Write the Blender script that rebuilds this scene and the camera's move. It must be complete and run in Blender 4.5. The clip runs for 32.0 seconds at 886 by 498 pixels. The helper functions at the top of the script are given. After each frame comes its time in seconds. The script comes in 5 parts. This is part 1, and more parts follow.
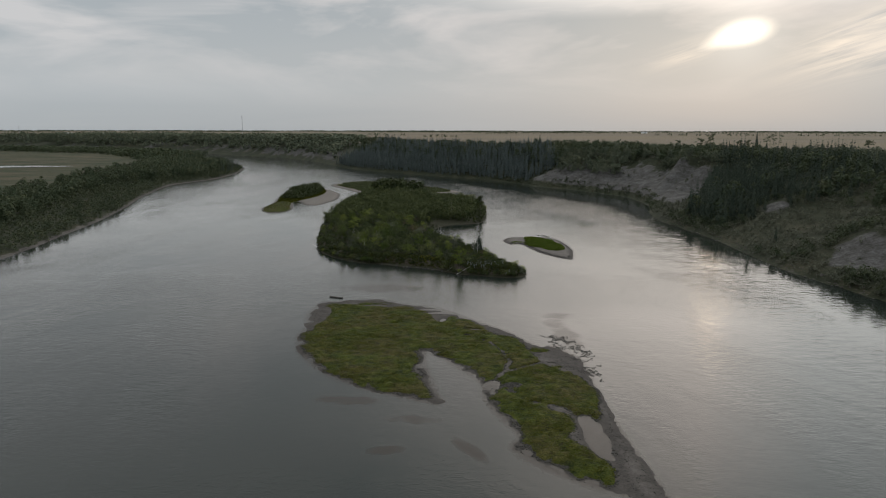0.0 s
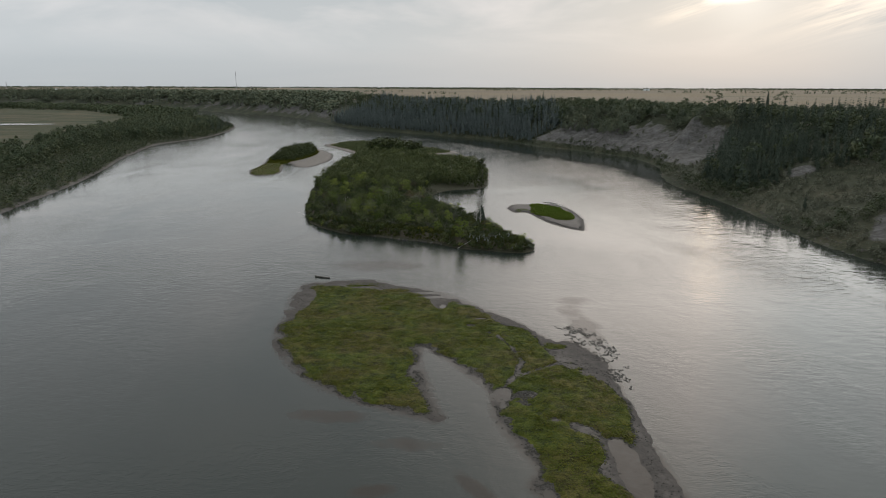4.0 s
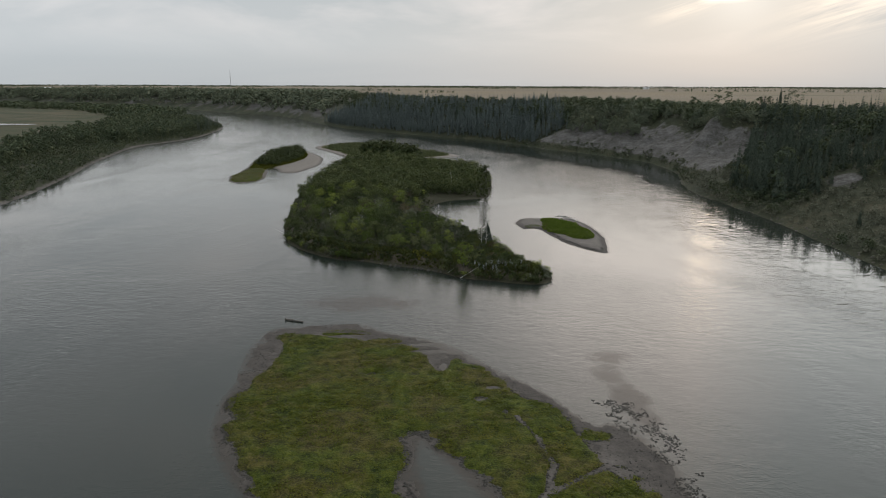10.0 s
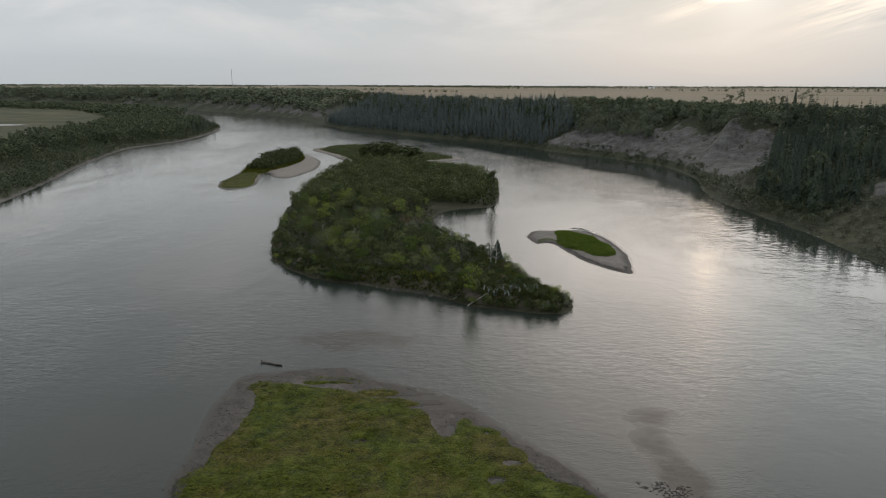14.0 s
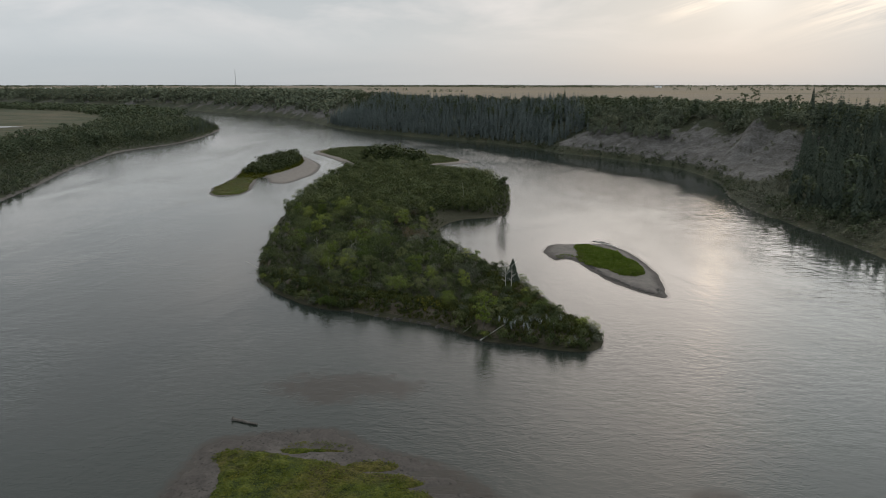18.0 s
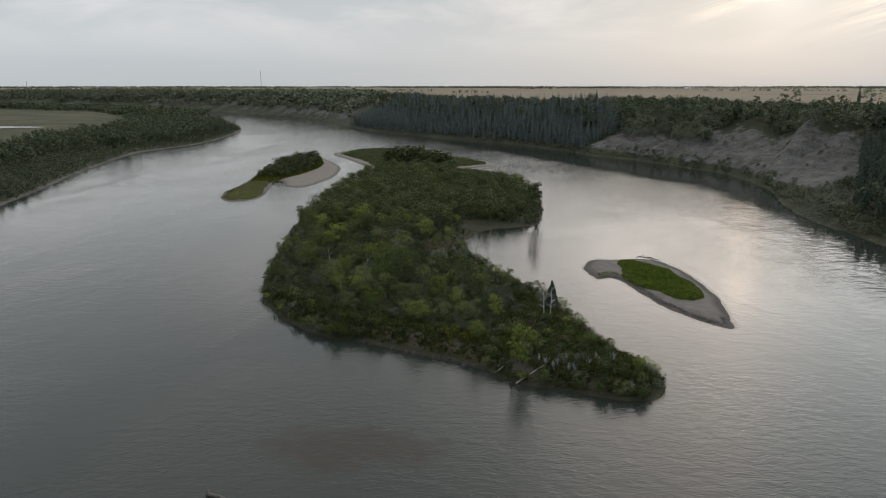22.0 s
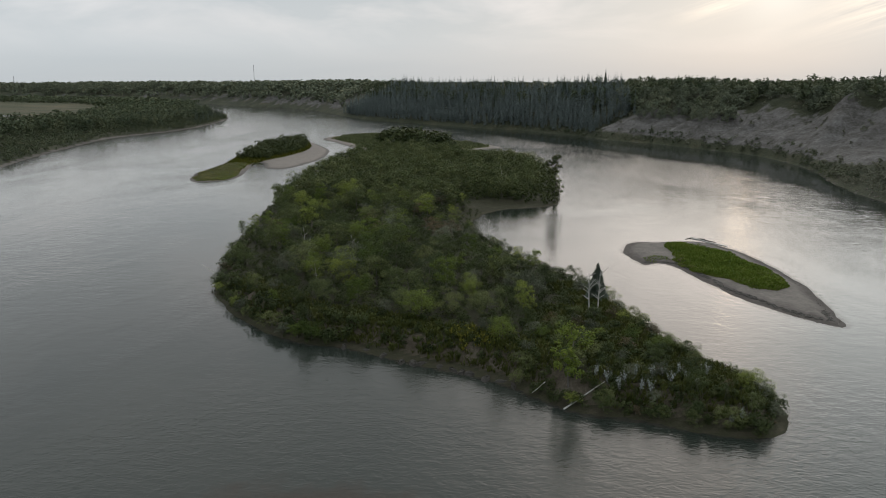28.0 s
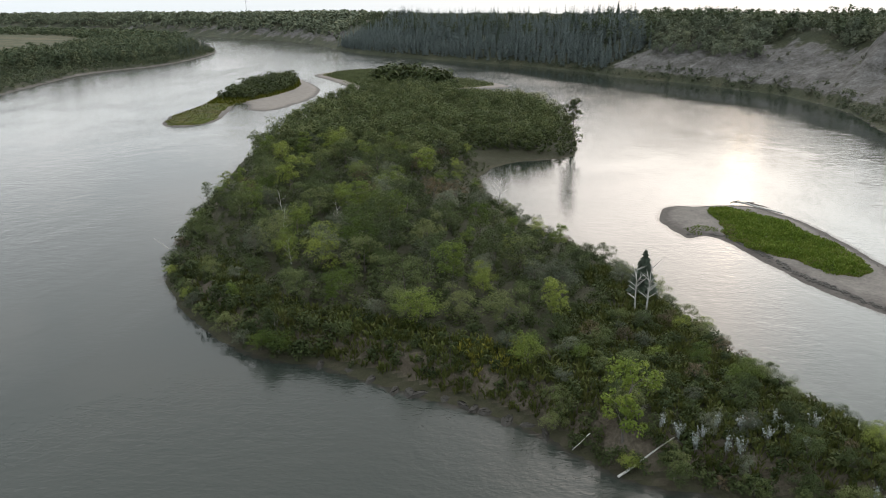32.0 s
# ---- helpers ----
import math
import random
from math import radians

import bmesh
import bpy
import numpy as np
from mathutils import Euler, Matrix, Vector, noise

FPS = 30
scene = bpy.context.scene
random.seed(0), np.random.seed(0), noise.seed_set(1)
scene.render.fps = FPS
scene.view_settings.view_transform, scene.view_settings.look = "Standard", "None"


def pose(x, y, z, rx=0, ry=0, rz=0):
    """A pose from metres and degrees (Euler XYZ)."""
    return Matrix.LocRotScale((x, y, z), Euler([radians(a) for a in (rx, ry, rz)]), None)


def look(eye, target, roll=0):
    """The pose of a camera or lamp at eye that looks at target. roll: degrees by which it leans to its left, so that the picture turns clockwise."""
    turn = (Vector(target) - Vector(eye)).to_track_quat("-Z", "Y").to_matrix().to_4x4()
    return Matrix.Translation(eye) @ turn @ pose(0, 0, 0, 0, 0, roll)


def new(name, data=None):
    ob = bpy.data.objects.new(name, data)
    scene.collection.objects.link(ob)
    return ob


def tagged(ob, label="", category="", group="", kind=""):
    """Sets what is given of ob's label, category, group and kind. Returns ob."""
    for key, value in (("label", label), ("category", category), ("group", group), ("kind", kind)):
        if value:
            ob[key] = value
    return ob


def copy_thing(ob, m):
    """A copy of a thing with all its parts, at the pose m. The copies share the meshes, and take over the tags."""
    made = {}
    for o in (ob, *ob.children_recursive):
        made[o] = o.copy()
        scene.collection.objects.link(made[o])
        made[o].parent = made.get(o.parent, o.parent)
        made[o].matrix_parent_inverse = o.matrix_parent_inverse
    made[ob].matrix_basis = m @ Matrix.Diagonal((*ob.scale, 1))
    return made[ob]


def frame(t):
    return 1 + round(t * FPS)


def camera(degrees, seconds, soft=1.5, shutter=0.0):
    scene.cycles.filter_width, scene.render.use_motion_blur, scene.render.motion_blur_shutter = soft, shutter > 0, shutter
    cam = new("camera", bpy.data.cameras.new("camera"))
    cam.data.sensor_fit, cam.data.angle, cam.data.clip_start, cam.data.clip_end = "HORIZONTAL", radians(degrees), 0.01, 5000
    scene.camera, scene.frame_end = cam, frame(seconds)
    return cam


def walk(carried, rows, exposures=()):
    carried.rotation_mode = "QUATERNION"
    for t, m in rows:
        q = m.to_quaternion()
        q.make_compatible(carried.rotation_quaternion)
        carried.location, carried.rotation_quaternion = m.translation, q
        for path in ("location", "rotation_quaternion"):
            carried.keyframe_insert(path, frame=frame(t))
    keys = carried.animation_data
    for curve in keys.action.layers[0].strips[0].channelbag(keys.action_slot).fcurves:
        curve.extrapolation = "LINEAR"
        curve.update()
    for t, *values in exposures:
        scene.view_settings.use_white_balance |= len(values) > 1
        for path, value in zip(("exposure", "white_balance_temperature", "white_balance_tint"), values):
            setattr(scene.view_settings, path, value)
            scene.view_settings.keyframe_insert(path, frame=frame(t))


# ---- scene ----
cam = camera(66.4, 32.0, 0.95)

PATH = [
    (0, (5.905, -53.591, 50.474), (5.858, -51.622, 50.125), 0.1),
    (0.5, (5.699, -50.676, 50.507), (5.654, -48.715, 50.118), 0.2),
    (1, (5.541, -47.741, 50.548), (5.497, -45.785, 50.135), 0.2),
    (1.5, (5.464, -44.798, 50.581), (5.421, -42.846, 50.148), 0.1),
    (2, (5.404, -41.807, 50.582), (5.361, -39.861, 50.121), 0.2),
    (2.5, (5.327, -38.781, 50.572), (5.284, -36.837, 50.103), 0.0),
    (3, (5.187, -35.759, 50.54), (5.145, -33.815, 50.071), 0.1),
    (3.5, (5.061, -32.786, 50.503), (5.02, -30.842, 50.034), 0.2),
    (5.5, (4.688, -20.655, 50.281), (4.647, -18.711, 49.812), 0.2),
    (6, (4.587, -17.562, 50.273), (4.547, -15.618, 49.804), 0.1),
    (6.5, (4.304, -14.388, 50.271), (4.266, -12.444, 49.801), 0.2),
    (7, (4.078, -11.253, 50.28), (4.041, -9.31, 49.81), 0.2),
    (7.5, (4.035, -8.256, 50.293), (3.998, -6.312, 49.822), 0.2),
    (8, (3.997, -5.309, 50.286), (3.961, -3.366, 49.815), 0.2),
    (8.5, (3.973, -2.397, 50.263), (3.937, -0.454, 49.791), 0.2),
    (9, (3.93, 0.5, 50.238), (3.893, 2.444, 49.766), 0.1),
    (9.5, (3.79, 3.441, 50.239), (3.754, 5.384, 49.767), 0.2),
    (10, (3.589, 6.433, 50.244), (3.555, 8.376, 49.771), 0.2),
    (10.5, (3.389, 9.449, 50.234), (3.356, 11.392, 49.761), 0.2),
    (11, (3.236, 12.5, 50.219), (3.204, 14.443, 49.745), 0.3),
    (11.5, (3.135, 15.537, 50.204), (3.104, 17.479, 49.73), 0.3),
    (12, (3.092, 18.508, 50.187), (3.06, 20.451, 49.713), 0.2),
    (12.5, (3.131, 21.44, 50.163), (3.099, 23.383, 49.69), 0.2),
    (13, (3.09, 24.364, 50.151), (3.054, 26.307, 49.679), 0.0),
    (13.5, (2.942, 27.292, 50.17), (2.903, 29.234, 49.696), 0.1),
    (14, (2.775, 30.179, 50.144), (2.732, 32.121, 49.67), 0.2),
    (14.5, (2.622, 33.021, 50.115), (2.575, 34.964, 49.641), 0.1),
    (16.5, (2.083, 44.246, 49.925), (2.023, 46.188, 49.451), 0.1),
    (17, (1.899, 47.12, 49.88), (1.841, 49.062, 49.405), 0.0),
    (17.5, (1.738, 50.033, 49.852), (1.68, 51.975, 49.377), 0.0),
    (18, (1.584, 52.98, 49.832), (1.526, 54.922, 49.357), 0.0),
    (18.5, (1.457, 55.908, 49.778), (1.395, 57.85, 49.304), 0.0),
    (19, (1.321, 58.76, 49.708), (1.254, 60.701, 49.234), -0.1),
    (19.5, (1.107, 61.639, 49.684), (1.033, 63.581, 49.209), -0.0),
    (20, (0.942, 64.496, 49.621), (0.856, 66.437, 49.146), -0.0),
    (20.5, (0.774, 67.36, 49.512), (0.675, 69.301, 49.038), -0.1),
    (21, (0.568, 70.189, 49.312), (0.453, 72.129, 48.839), -0.1),
    (21.5, (0.319, 72.891, 48.909), (0.194, 74.831, 48.439), -0.1),
    (22, (-0.028, 75.445, 48.199), (-0.156, 77.384, 47.728), -0.0),
    (22.5, (-0.408, 77.984, 47.228), (-0.534, 79.923, 46.754), -0.0),
    (23, (-0.862, 80.638, 46.104), (-0.989, 82.577, 45.63), -0.1),
    (23.5, (-1.337, 83.425, 44.936), (-1.463, 85.363, 44.46), -0.0),
    (24, (-1.784, 86.238, 43.756), (-1.908, 88.176, 43.279), 0.0),
    (24.5, (-2.201, 89.026, 42.594), (-2.323, 90.964, 42.116), 0.0),
    (25, (-2.593, 91.806, 41.532), (-2.715, 93.743, 41.051), 0.0),
    (25.5, (-2.924, 94.629, 40.618), (-3.044, 96.565, 40.134), -0.0),
    (27.5, (-3.873, 106.726, 35.943), (-3.991, 108.664, 35.463), -0.0),
    (28, (-4.124, 109.771, 35.668), (-4.241, 111.71, 35.192), -0.1),
    (28.5, (-4.428, 112.728, 35.562), (-4.544, 114.662, 35.068), -0.1),
    (29, (-4.734, 115.71, 35.553), (-4.848, 117.636, 35.027), -0.1),
    (29.5, (-5.007, 118.668, 35.555), (-5.121, 120.587, 35.004), -0.1),
    (30, (-5.268, 121.687, 35.538), (-5.382, 123.6, 34.967), -0.1),
    (30.5, (-5.504, 124.737, 35.522), (-5.617, 126.646, 34.934), -0.0),
    (31, (-5.779, 127.647, 35.498), (-5.891, 129.551, 34.896), -0.0),
    (31.5, (-5.978, 130.584, 35.544), (-6.09, 132.48, 34.917), -0.1),
    (32, (-6.282, 133.472, 35.54), (-6.393, 135.358, 34.885), -0.0),
]
walk(cam, [(t, look(e, g, r)) for t, e, g, r in PATH],
     ((0, -0.15), (1.0, -0.02), (2.5, 0.15), (6, 0.15), (16, 0.16), (24, 0.20), (27.5, 0.22), (28.5, 0.32), (30, 0.64), (32, 0.99)))


# ---- sky and light ----
SUN_AZ, SUN_EL = radians(20.6), radians(13.2)     # measured from +y towards +x, and above the horizon


def heading(az, el):
    return Vector((math.sin(az) * math.cos(el), math.cos(az) * math.cos(el), math.sin(el)))


SUN_DIR = heading(SUN_AZ, SUN_EL)
GAP_DIR = heading(radians(21.7), radians(7.1))    # bright gap in the cloud under the sun

world = bpy.data.worlds.new("evening_overcast")
scene.world = world
world.use_nodes = True


class Tree:
    """Short hand for building node trees."""

    def __init__(self, nt):
        self.nt = nt
        nt.nodes.clear()

    def node(self, kind, **kw):
        n = self.nt.nodes.new(kind)
        for k, v in kw.items():
            if k == "ins":
                for name, val in v.items():
                    self.put(n.inputs[name], val)
            else:
                setattr(n, k, v)
        return n

    def put(self, socket, val):
        if isinstance(val, bpy.types.NodeSocket):
            self.nt.links.new(val, socket)
        else:
            socket.default_value = val

    def math(self, op, a, b=0.0, c=0.0):
        n = self.nt.nodes.new("ShaderNodeMath")
        n.operation = op
        for i, v in enumerate((a, b, c)):
            self.put(n.inputs[i], v)
        return n.outputs[0]

    def vmath(self, op, a, b=(0, 0, 0)):
        n = self.nt.nodes.new("ShaderNodeVectorMath")
        n.operation = op
        self.put(n.inputs[0], a)
        self.put(n.inputs[1], b)
        return n.outputs["Value"] if op in ("DOT_PRODUCT", "LENGTH", "DISTANCE") else n.outputs[0]

    def mix(self, fac, a, b, blend="MIX"):
        n = self.nt.nodes.new("ShaderNodeMix")
        n.data_type, n.blend_type = "RGBA", blend
        self.put(n.inputs[0], fac)
        self.put(n.inputs[6], a if isinstance(a, bpy.types.NodeSocket) else (*a, 1))
        self.put(n.inputs[7], b if isinstance(b, bpy.types.NodeSocket) else (*b, 1))
        return n.outputs[2]

    def ramp(self, fac, *stops):
        n = self.nt.nodes.new("ShaderNodeValToRGB")
        el = n.color_ramp.elements
        while len(el) < len(stops):
            el.new(0.5)
        for e, (p, c) in zip(el, stops):
            e.position = p
            e.color = (*c, 1) if isinstance(c, tuple) else (c, c, c, 1)
        self.put(n.inputs[0], fac)
        return n.outputs[0]

    def noise(self, vec, scale, detail=4.0, rough=0.55, dist=0.0):
        n = self.nt.nodes.new("ShaderNodeTexNoise")
        self.put(n.inputs["Vector"], vec)
        n.inputs["Scale"].default_value, n.inputs["Detail"].default_value = scale, detail
        n.inputs["Roughness"].default_value, n.inputs["Distortion"].default_value = rough, dist
        return n.outputs["Fac"]

    def scaled(self, vec, s, rot=0.0):
        n = self.nt.nodes.new("ShaderNodeMapping")
        self.put(n.inputs["Vector"], vec)
        n.inputs["Scale"].default_value = s
        n.inputs["Rotation"].default_value = (0, 0, rot)
        return n.outputs[0]


def build_sky():
    t = Tree(world.node_tree)
    way = t.node("ShaderNodeTexCoord").outputs["Generated"]
    sky = t.node("ShaderNodeTexSky", sky_type="NISHITA", sun_disc=False, sun_elevation=SUN_EL, sun_rotation=SUN_AZ,
                 altitude=600, air_density=1.5, dust_density=4.0, ozone_density=1.0).outputs[0]
    clear = t.vmath("SCALE", sky)
    clear.node.inputs["Scale"].default_value = 0.06
    sep = t.node("ShaderNodeSeparateXYZ", ins={"Vector": way})
    up = t.math("MAXIMUM", sep.outputs[2], 0.0)
    az = t.math("ARCTAN2", sep.outputs[0], sep.outputs[1])
    el = t.math("ARCSINE", t.math("MINIMUM", up, 1.0))
    dome = t.node("ShaderNodeCombineXYZ", ins={"X": az, "Y": el, "Z": 0.0}).outputs[0]
    # cloud sheet: the way is spread on a flat layer so that streaks lie down towards the horizon
    flat = t.math("ADD", up, 0.22)
    cx, cy = t.math("DIVIDE", sep.outputs[0], flat), t.math("DIVIDE", sep.outputs[1], flat)
    sheet = t.node("ShaderNodeCombineXYZ", ins={"X": cx, "Y": cy, "Z": 0.0}).outputs[0]
    veil = t.ramp(t.noise(t.scaled(sheet, (0.55, 0.9, 1), 0.5), 0.9, 5, 0.5, 0.5), (0.32, 0.0), (0.70, 1.0))
    puff = t.ramp(t.noise(t.scaled(dome, (2.4, 9.0, 1), 0.12), 1.5, 5, 0.55, 0.4), (0.45, 0.0), (0.62, 1.0))

    def blob(a, e, wa, we, tilt=0.0):
        """Soft patch of sky round a heading, given in degrees; tilt lets it climb to one side."""
        da = t.math("SUBTRACT", az, radians(a))
        de = t.math("SUBTRACT", t.math("SUBTRACT", el, radians(e)), t.math("MULTIPLY", da, tilt))
        q = t.math("ADD", t.math("POWER", t.math("ABSOLUTE", t.math("DIVIDE", da, radians(wa))), 2.0), t.math("POWER", t.math("ABSOLUTE", t.math("DIVIDE", de, radians(we))), 2.0))
        return t.math("POWER", 2.718, t.math("MULTIPLY", q, -1.0))
    base = t.ramp(up, (0.0, (0.455, 0.465, 0.47)), (0.055, (0.525, 0.54, 0.548)), (0.19, (0.435, 0.465, 0.49)), (0.34, (0.43, 0.46, 0.485)), (0.52, (0.58, 0.61, 0.63)), (0.75, (0.80, 0.84, 0.87)), (1.0, (1.00, 1.04, 1.07)))
    grey = t.mix(t.math("MULTIPLY", veil, 0.35), base, (0.60, 0.58, 0.565))
    grey = t.mix(t.math("MULTIPLY", puff, t.math("MULTIPLY", t.ramp(up, (0.03, 0.0), (0.12, 1.0)), 0.85)), grey, (0.76, 0.71, 0.69))
    near = t.vmath("DOT_PRODUCT", t.vmath("NORMALIZE", way), tuple(SUN_DIR))
    gap = t.vmath("DOT_PRODUCT", t.vmath("NORMALIZE", way), tuple(GAP_DIR))
    wide = t.math("POWER", t.math("MAXIMUM", near, 0.0), 30.0)
    glow = t.math("ADD", t.math("MULTIPLY", wide, 0.025), t.math("MULTIPLY", t.math("POWER", t.math("MAXIMUM", gap, 0.0), 900.0), 0.22))
    warm = t.mix(1.0, grey, t.mix(glow, (0, 0, 0), (1.0, 0.90, 0.78)), "ADD")
    # lit cloud high over the river's far reach; it thins out beyond the sun
    high = t.ramp(el, (0.15, 0.0), (0.25, 1.0), (0.45, 0.9), (0.70, 0.5), (1.0, 0.0))
    side = t.ramp(t.math("ADD", t.math("ADD", az, 0.3), t.math("MULTIPLY", t.math("SUBTRACT", veil, 0.5), 0.08)), (0.12, 0.0), (0.32, 0.28), (0.46, 0.75), (0.66, 1.0), (0.78, 0.70), (1.0, 0.55))
    side = t.math("MULTIPLY", t.math("MULTIPLY", side, t.math("GREATER_THAN", sep.outputs[1], 0.0)), high)
    hue = t.mix(t.ramp(az, (0.36, 0.0), (0.50, 1.0)), (2.10, 1.77, 1.55), (1.76, 1.77, 1.70))
    warm = t.mix(1.0, warm, t.mix(side, (0, 0, 0), hue), "ADD")
    # cooler light away from the sun
    tint = t.mix(t.ramp(near, (0.0, 0.0), (0.97, 1.0)), (0.88, 0.985, 1.06), (0.968, 1.0, 1.022))
    warm = t.mix(1.0, warm, tint, "MULTIPLY")
    # streaks of lit cloud beside the gap: a fan that climbs to the side, and a tail below it
    climb = t.node("ShaderNodeCombineXYZ", ins={"X": az, "Y": t.math("SUBTRACT", el, t.math("MULTIPLY", az, 0.30)), "Z": 0.0}).outputs[0]
    fan = t.ramp(t.noise(t.scaled(climb, (6.0, 60.0, 1)), 1.0, 5, 0.6, 0.5), (0.36, 0.0), (0.60, 1.0))
    fanned = t.math("MULTIPLY", fan, t.math("MINIMUM", t.math("ADD", t.math("MULTIPLY", blob(31.8, 6.8, 5.0, 1.7, 0.30), 1.8), t.math("MULTIPLY", blob(18.3, 6.0, 2.6, 0.8, 0.30), 0.7)), 1.0))
    lit = t.mix(fanned, warm, (1.0, 0.905, 0.80))
    disc = t.math("MINIMUM", t.math("MULTIPLY", t.math("ADD", blob(21.7, 7.1, 1.55, 0.72, 0.12), t.math("MULTIPLY", blob(20.0, 6.5, 1.4, 0.45, 0.3), 0.2)), t.ramp(t.noise(dome, 30.0, 3, 0.5), (0.3, 0.75), (0.6, 1.0))), 1.0)
    sunny = t.mix(t.ramp(disc, (0.05, 0.0), (0.9, 1.0)), lit, (2.6, 2.3, 1.9))
    # the sun behind thin cloud
    veiled = t.math("POWER", t.math("MAXIMUM", near, 0.0), 7000.0)
    sunny = t.mix(1.0, sunny, t.mix(veiled, (0, 0, 0), (3.4, 2.4, 1.4)), "ADD")
    out = t.mix(0.05, sunny, clear)
    bg = t.node("ShaderNodeBackground", ins={"Color": out, "Strength": 1.0})
    t.node("ShaderNodeOutputWorld", ins={"Surface": bg.outputs[0]})


build_sky()
lamp = bpy.data.lights.new("sun", "SUN")
lamp.energy, lamp.angle, lamp.color = 0.5, radians(130), (1.0, 0.95, 0.90)
sun = new("sun", lamp)
sun.matrix_world = look(SUN_DIR * 100, (0, 0, 0))
scene.view_settings.exposure = 0.0


# ---- materials ----
def material(name):
    m = bpy.data.materials.new(name)
    m.use_nodes = True
    return m, Tree(m.node_tree)


def finish(t, color, rough=0.8, height=None, bump=0.3, dist=0.1, spec=0.3, **more):
    b = t.node("ShaderNodeBsdfPrincipled", ins={"Base Color": color, "Roughness": rough, "Specular IOR Level": spec, **more})
    if height is not None:
        n = t.node("ShaderNodeBump", ins={"Height": height, "Strength": bump, "Distance": dist})
        t.put(b.inputs["Normal"], n.outputs[0])
    t.node("ShaderNodeOutputMaterial", ins={"Surface": b.outputs[0]})


def place(t):
    return t.node("ShaderNodeNewGeometry").outputs["Position"]


def leaf_material(name, dark, mid, light, patch=0.25, objects=False):
    """Leaves: each leaf, each bush and each stand differ a little; some light comes through the leaf."""
    m, t = material(name)
    geo = t.node("ShaderNodeNewGeometry")
    leaf = geo.outputs["Random Per Island"]
    stand = t.noise(geo.outputs["Position"], patch, 3, 0.6)
    who = t.node("ShaderNodeObjectInfo").outputs["Random"] if objects else t.noise(geo.outputs["Position"], patch * 3.1, 1)
    tone = t.math("ADD", t.math("MULTIPLY", leaf, 0.18), t.math("ADD", t.math("MULTIPLY", stand, 0.58), t.math("MULTIPLY", who, 0.52)))
    col = t.ramp(tone, (0.36, dark), (0.63, mid), (0.93, light))
    d = t.node("ShaderNodeBsdfPrincipled", ins={"Base Color": col, "Roughness": 0.7, "Specular IOR Level": 0.12})
    tr = t.node("ShaderNodeBsdfTranslucent", ins={"Color": t.mix(0.5, col, light)})
    mixed = t.node("ShaderNodeMixShader", ins={0: 0.14, 1: d.outputs[0], 2: tr.outputs[0]})
    t.node("ShaderNodeOutputMaterial", ins={"Surface": mixed.outputs[0]})
    return m


def plain_material(name, a, b, scale, rough=0.85, bump=0.4, dist=0.05, stretch=(1, 1, 1), spec=0.3):
    m, t = material(name)
    p = t.scaled(place(t), stretch)
    n1, n2 = t.noise(p, scale, 6, 0.6), t.noise(p, scale * 9, 3, 0.6)
    k = t.math("ADD", t.math("MULTIPLY", n1, 0.7), t.math("MULTIPLY", n2, 0.3))
    finish(t, t.ramp(k, (0.32, a), (0.68, b)), rough, n2, bump, dist, spec)
    return m


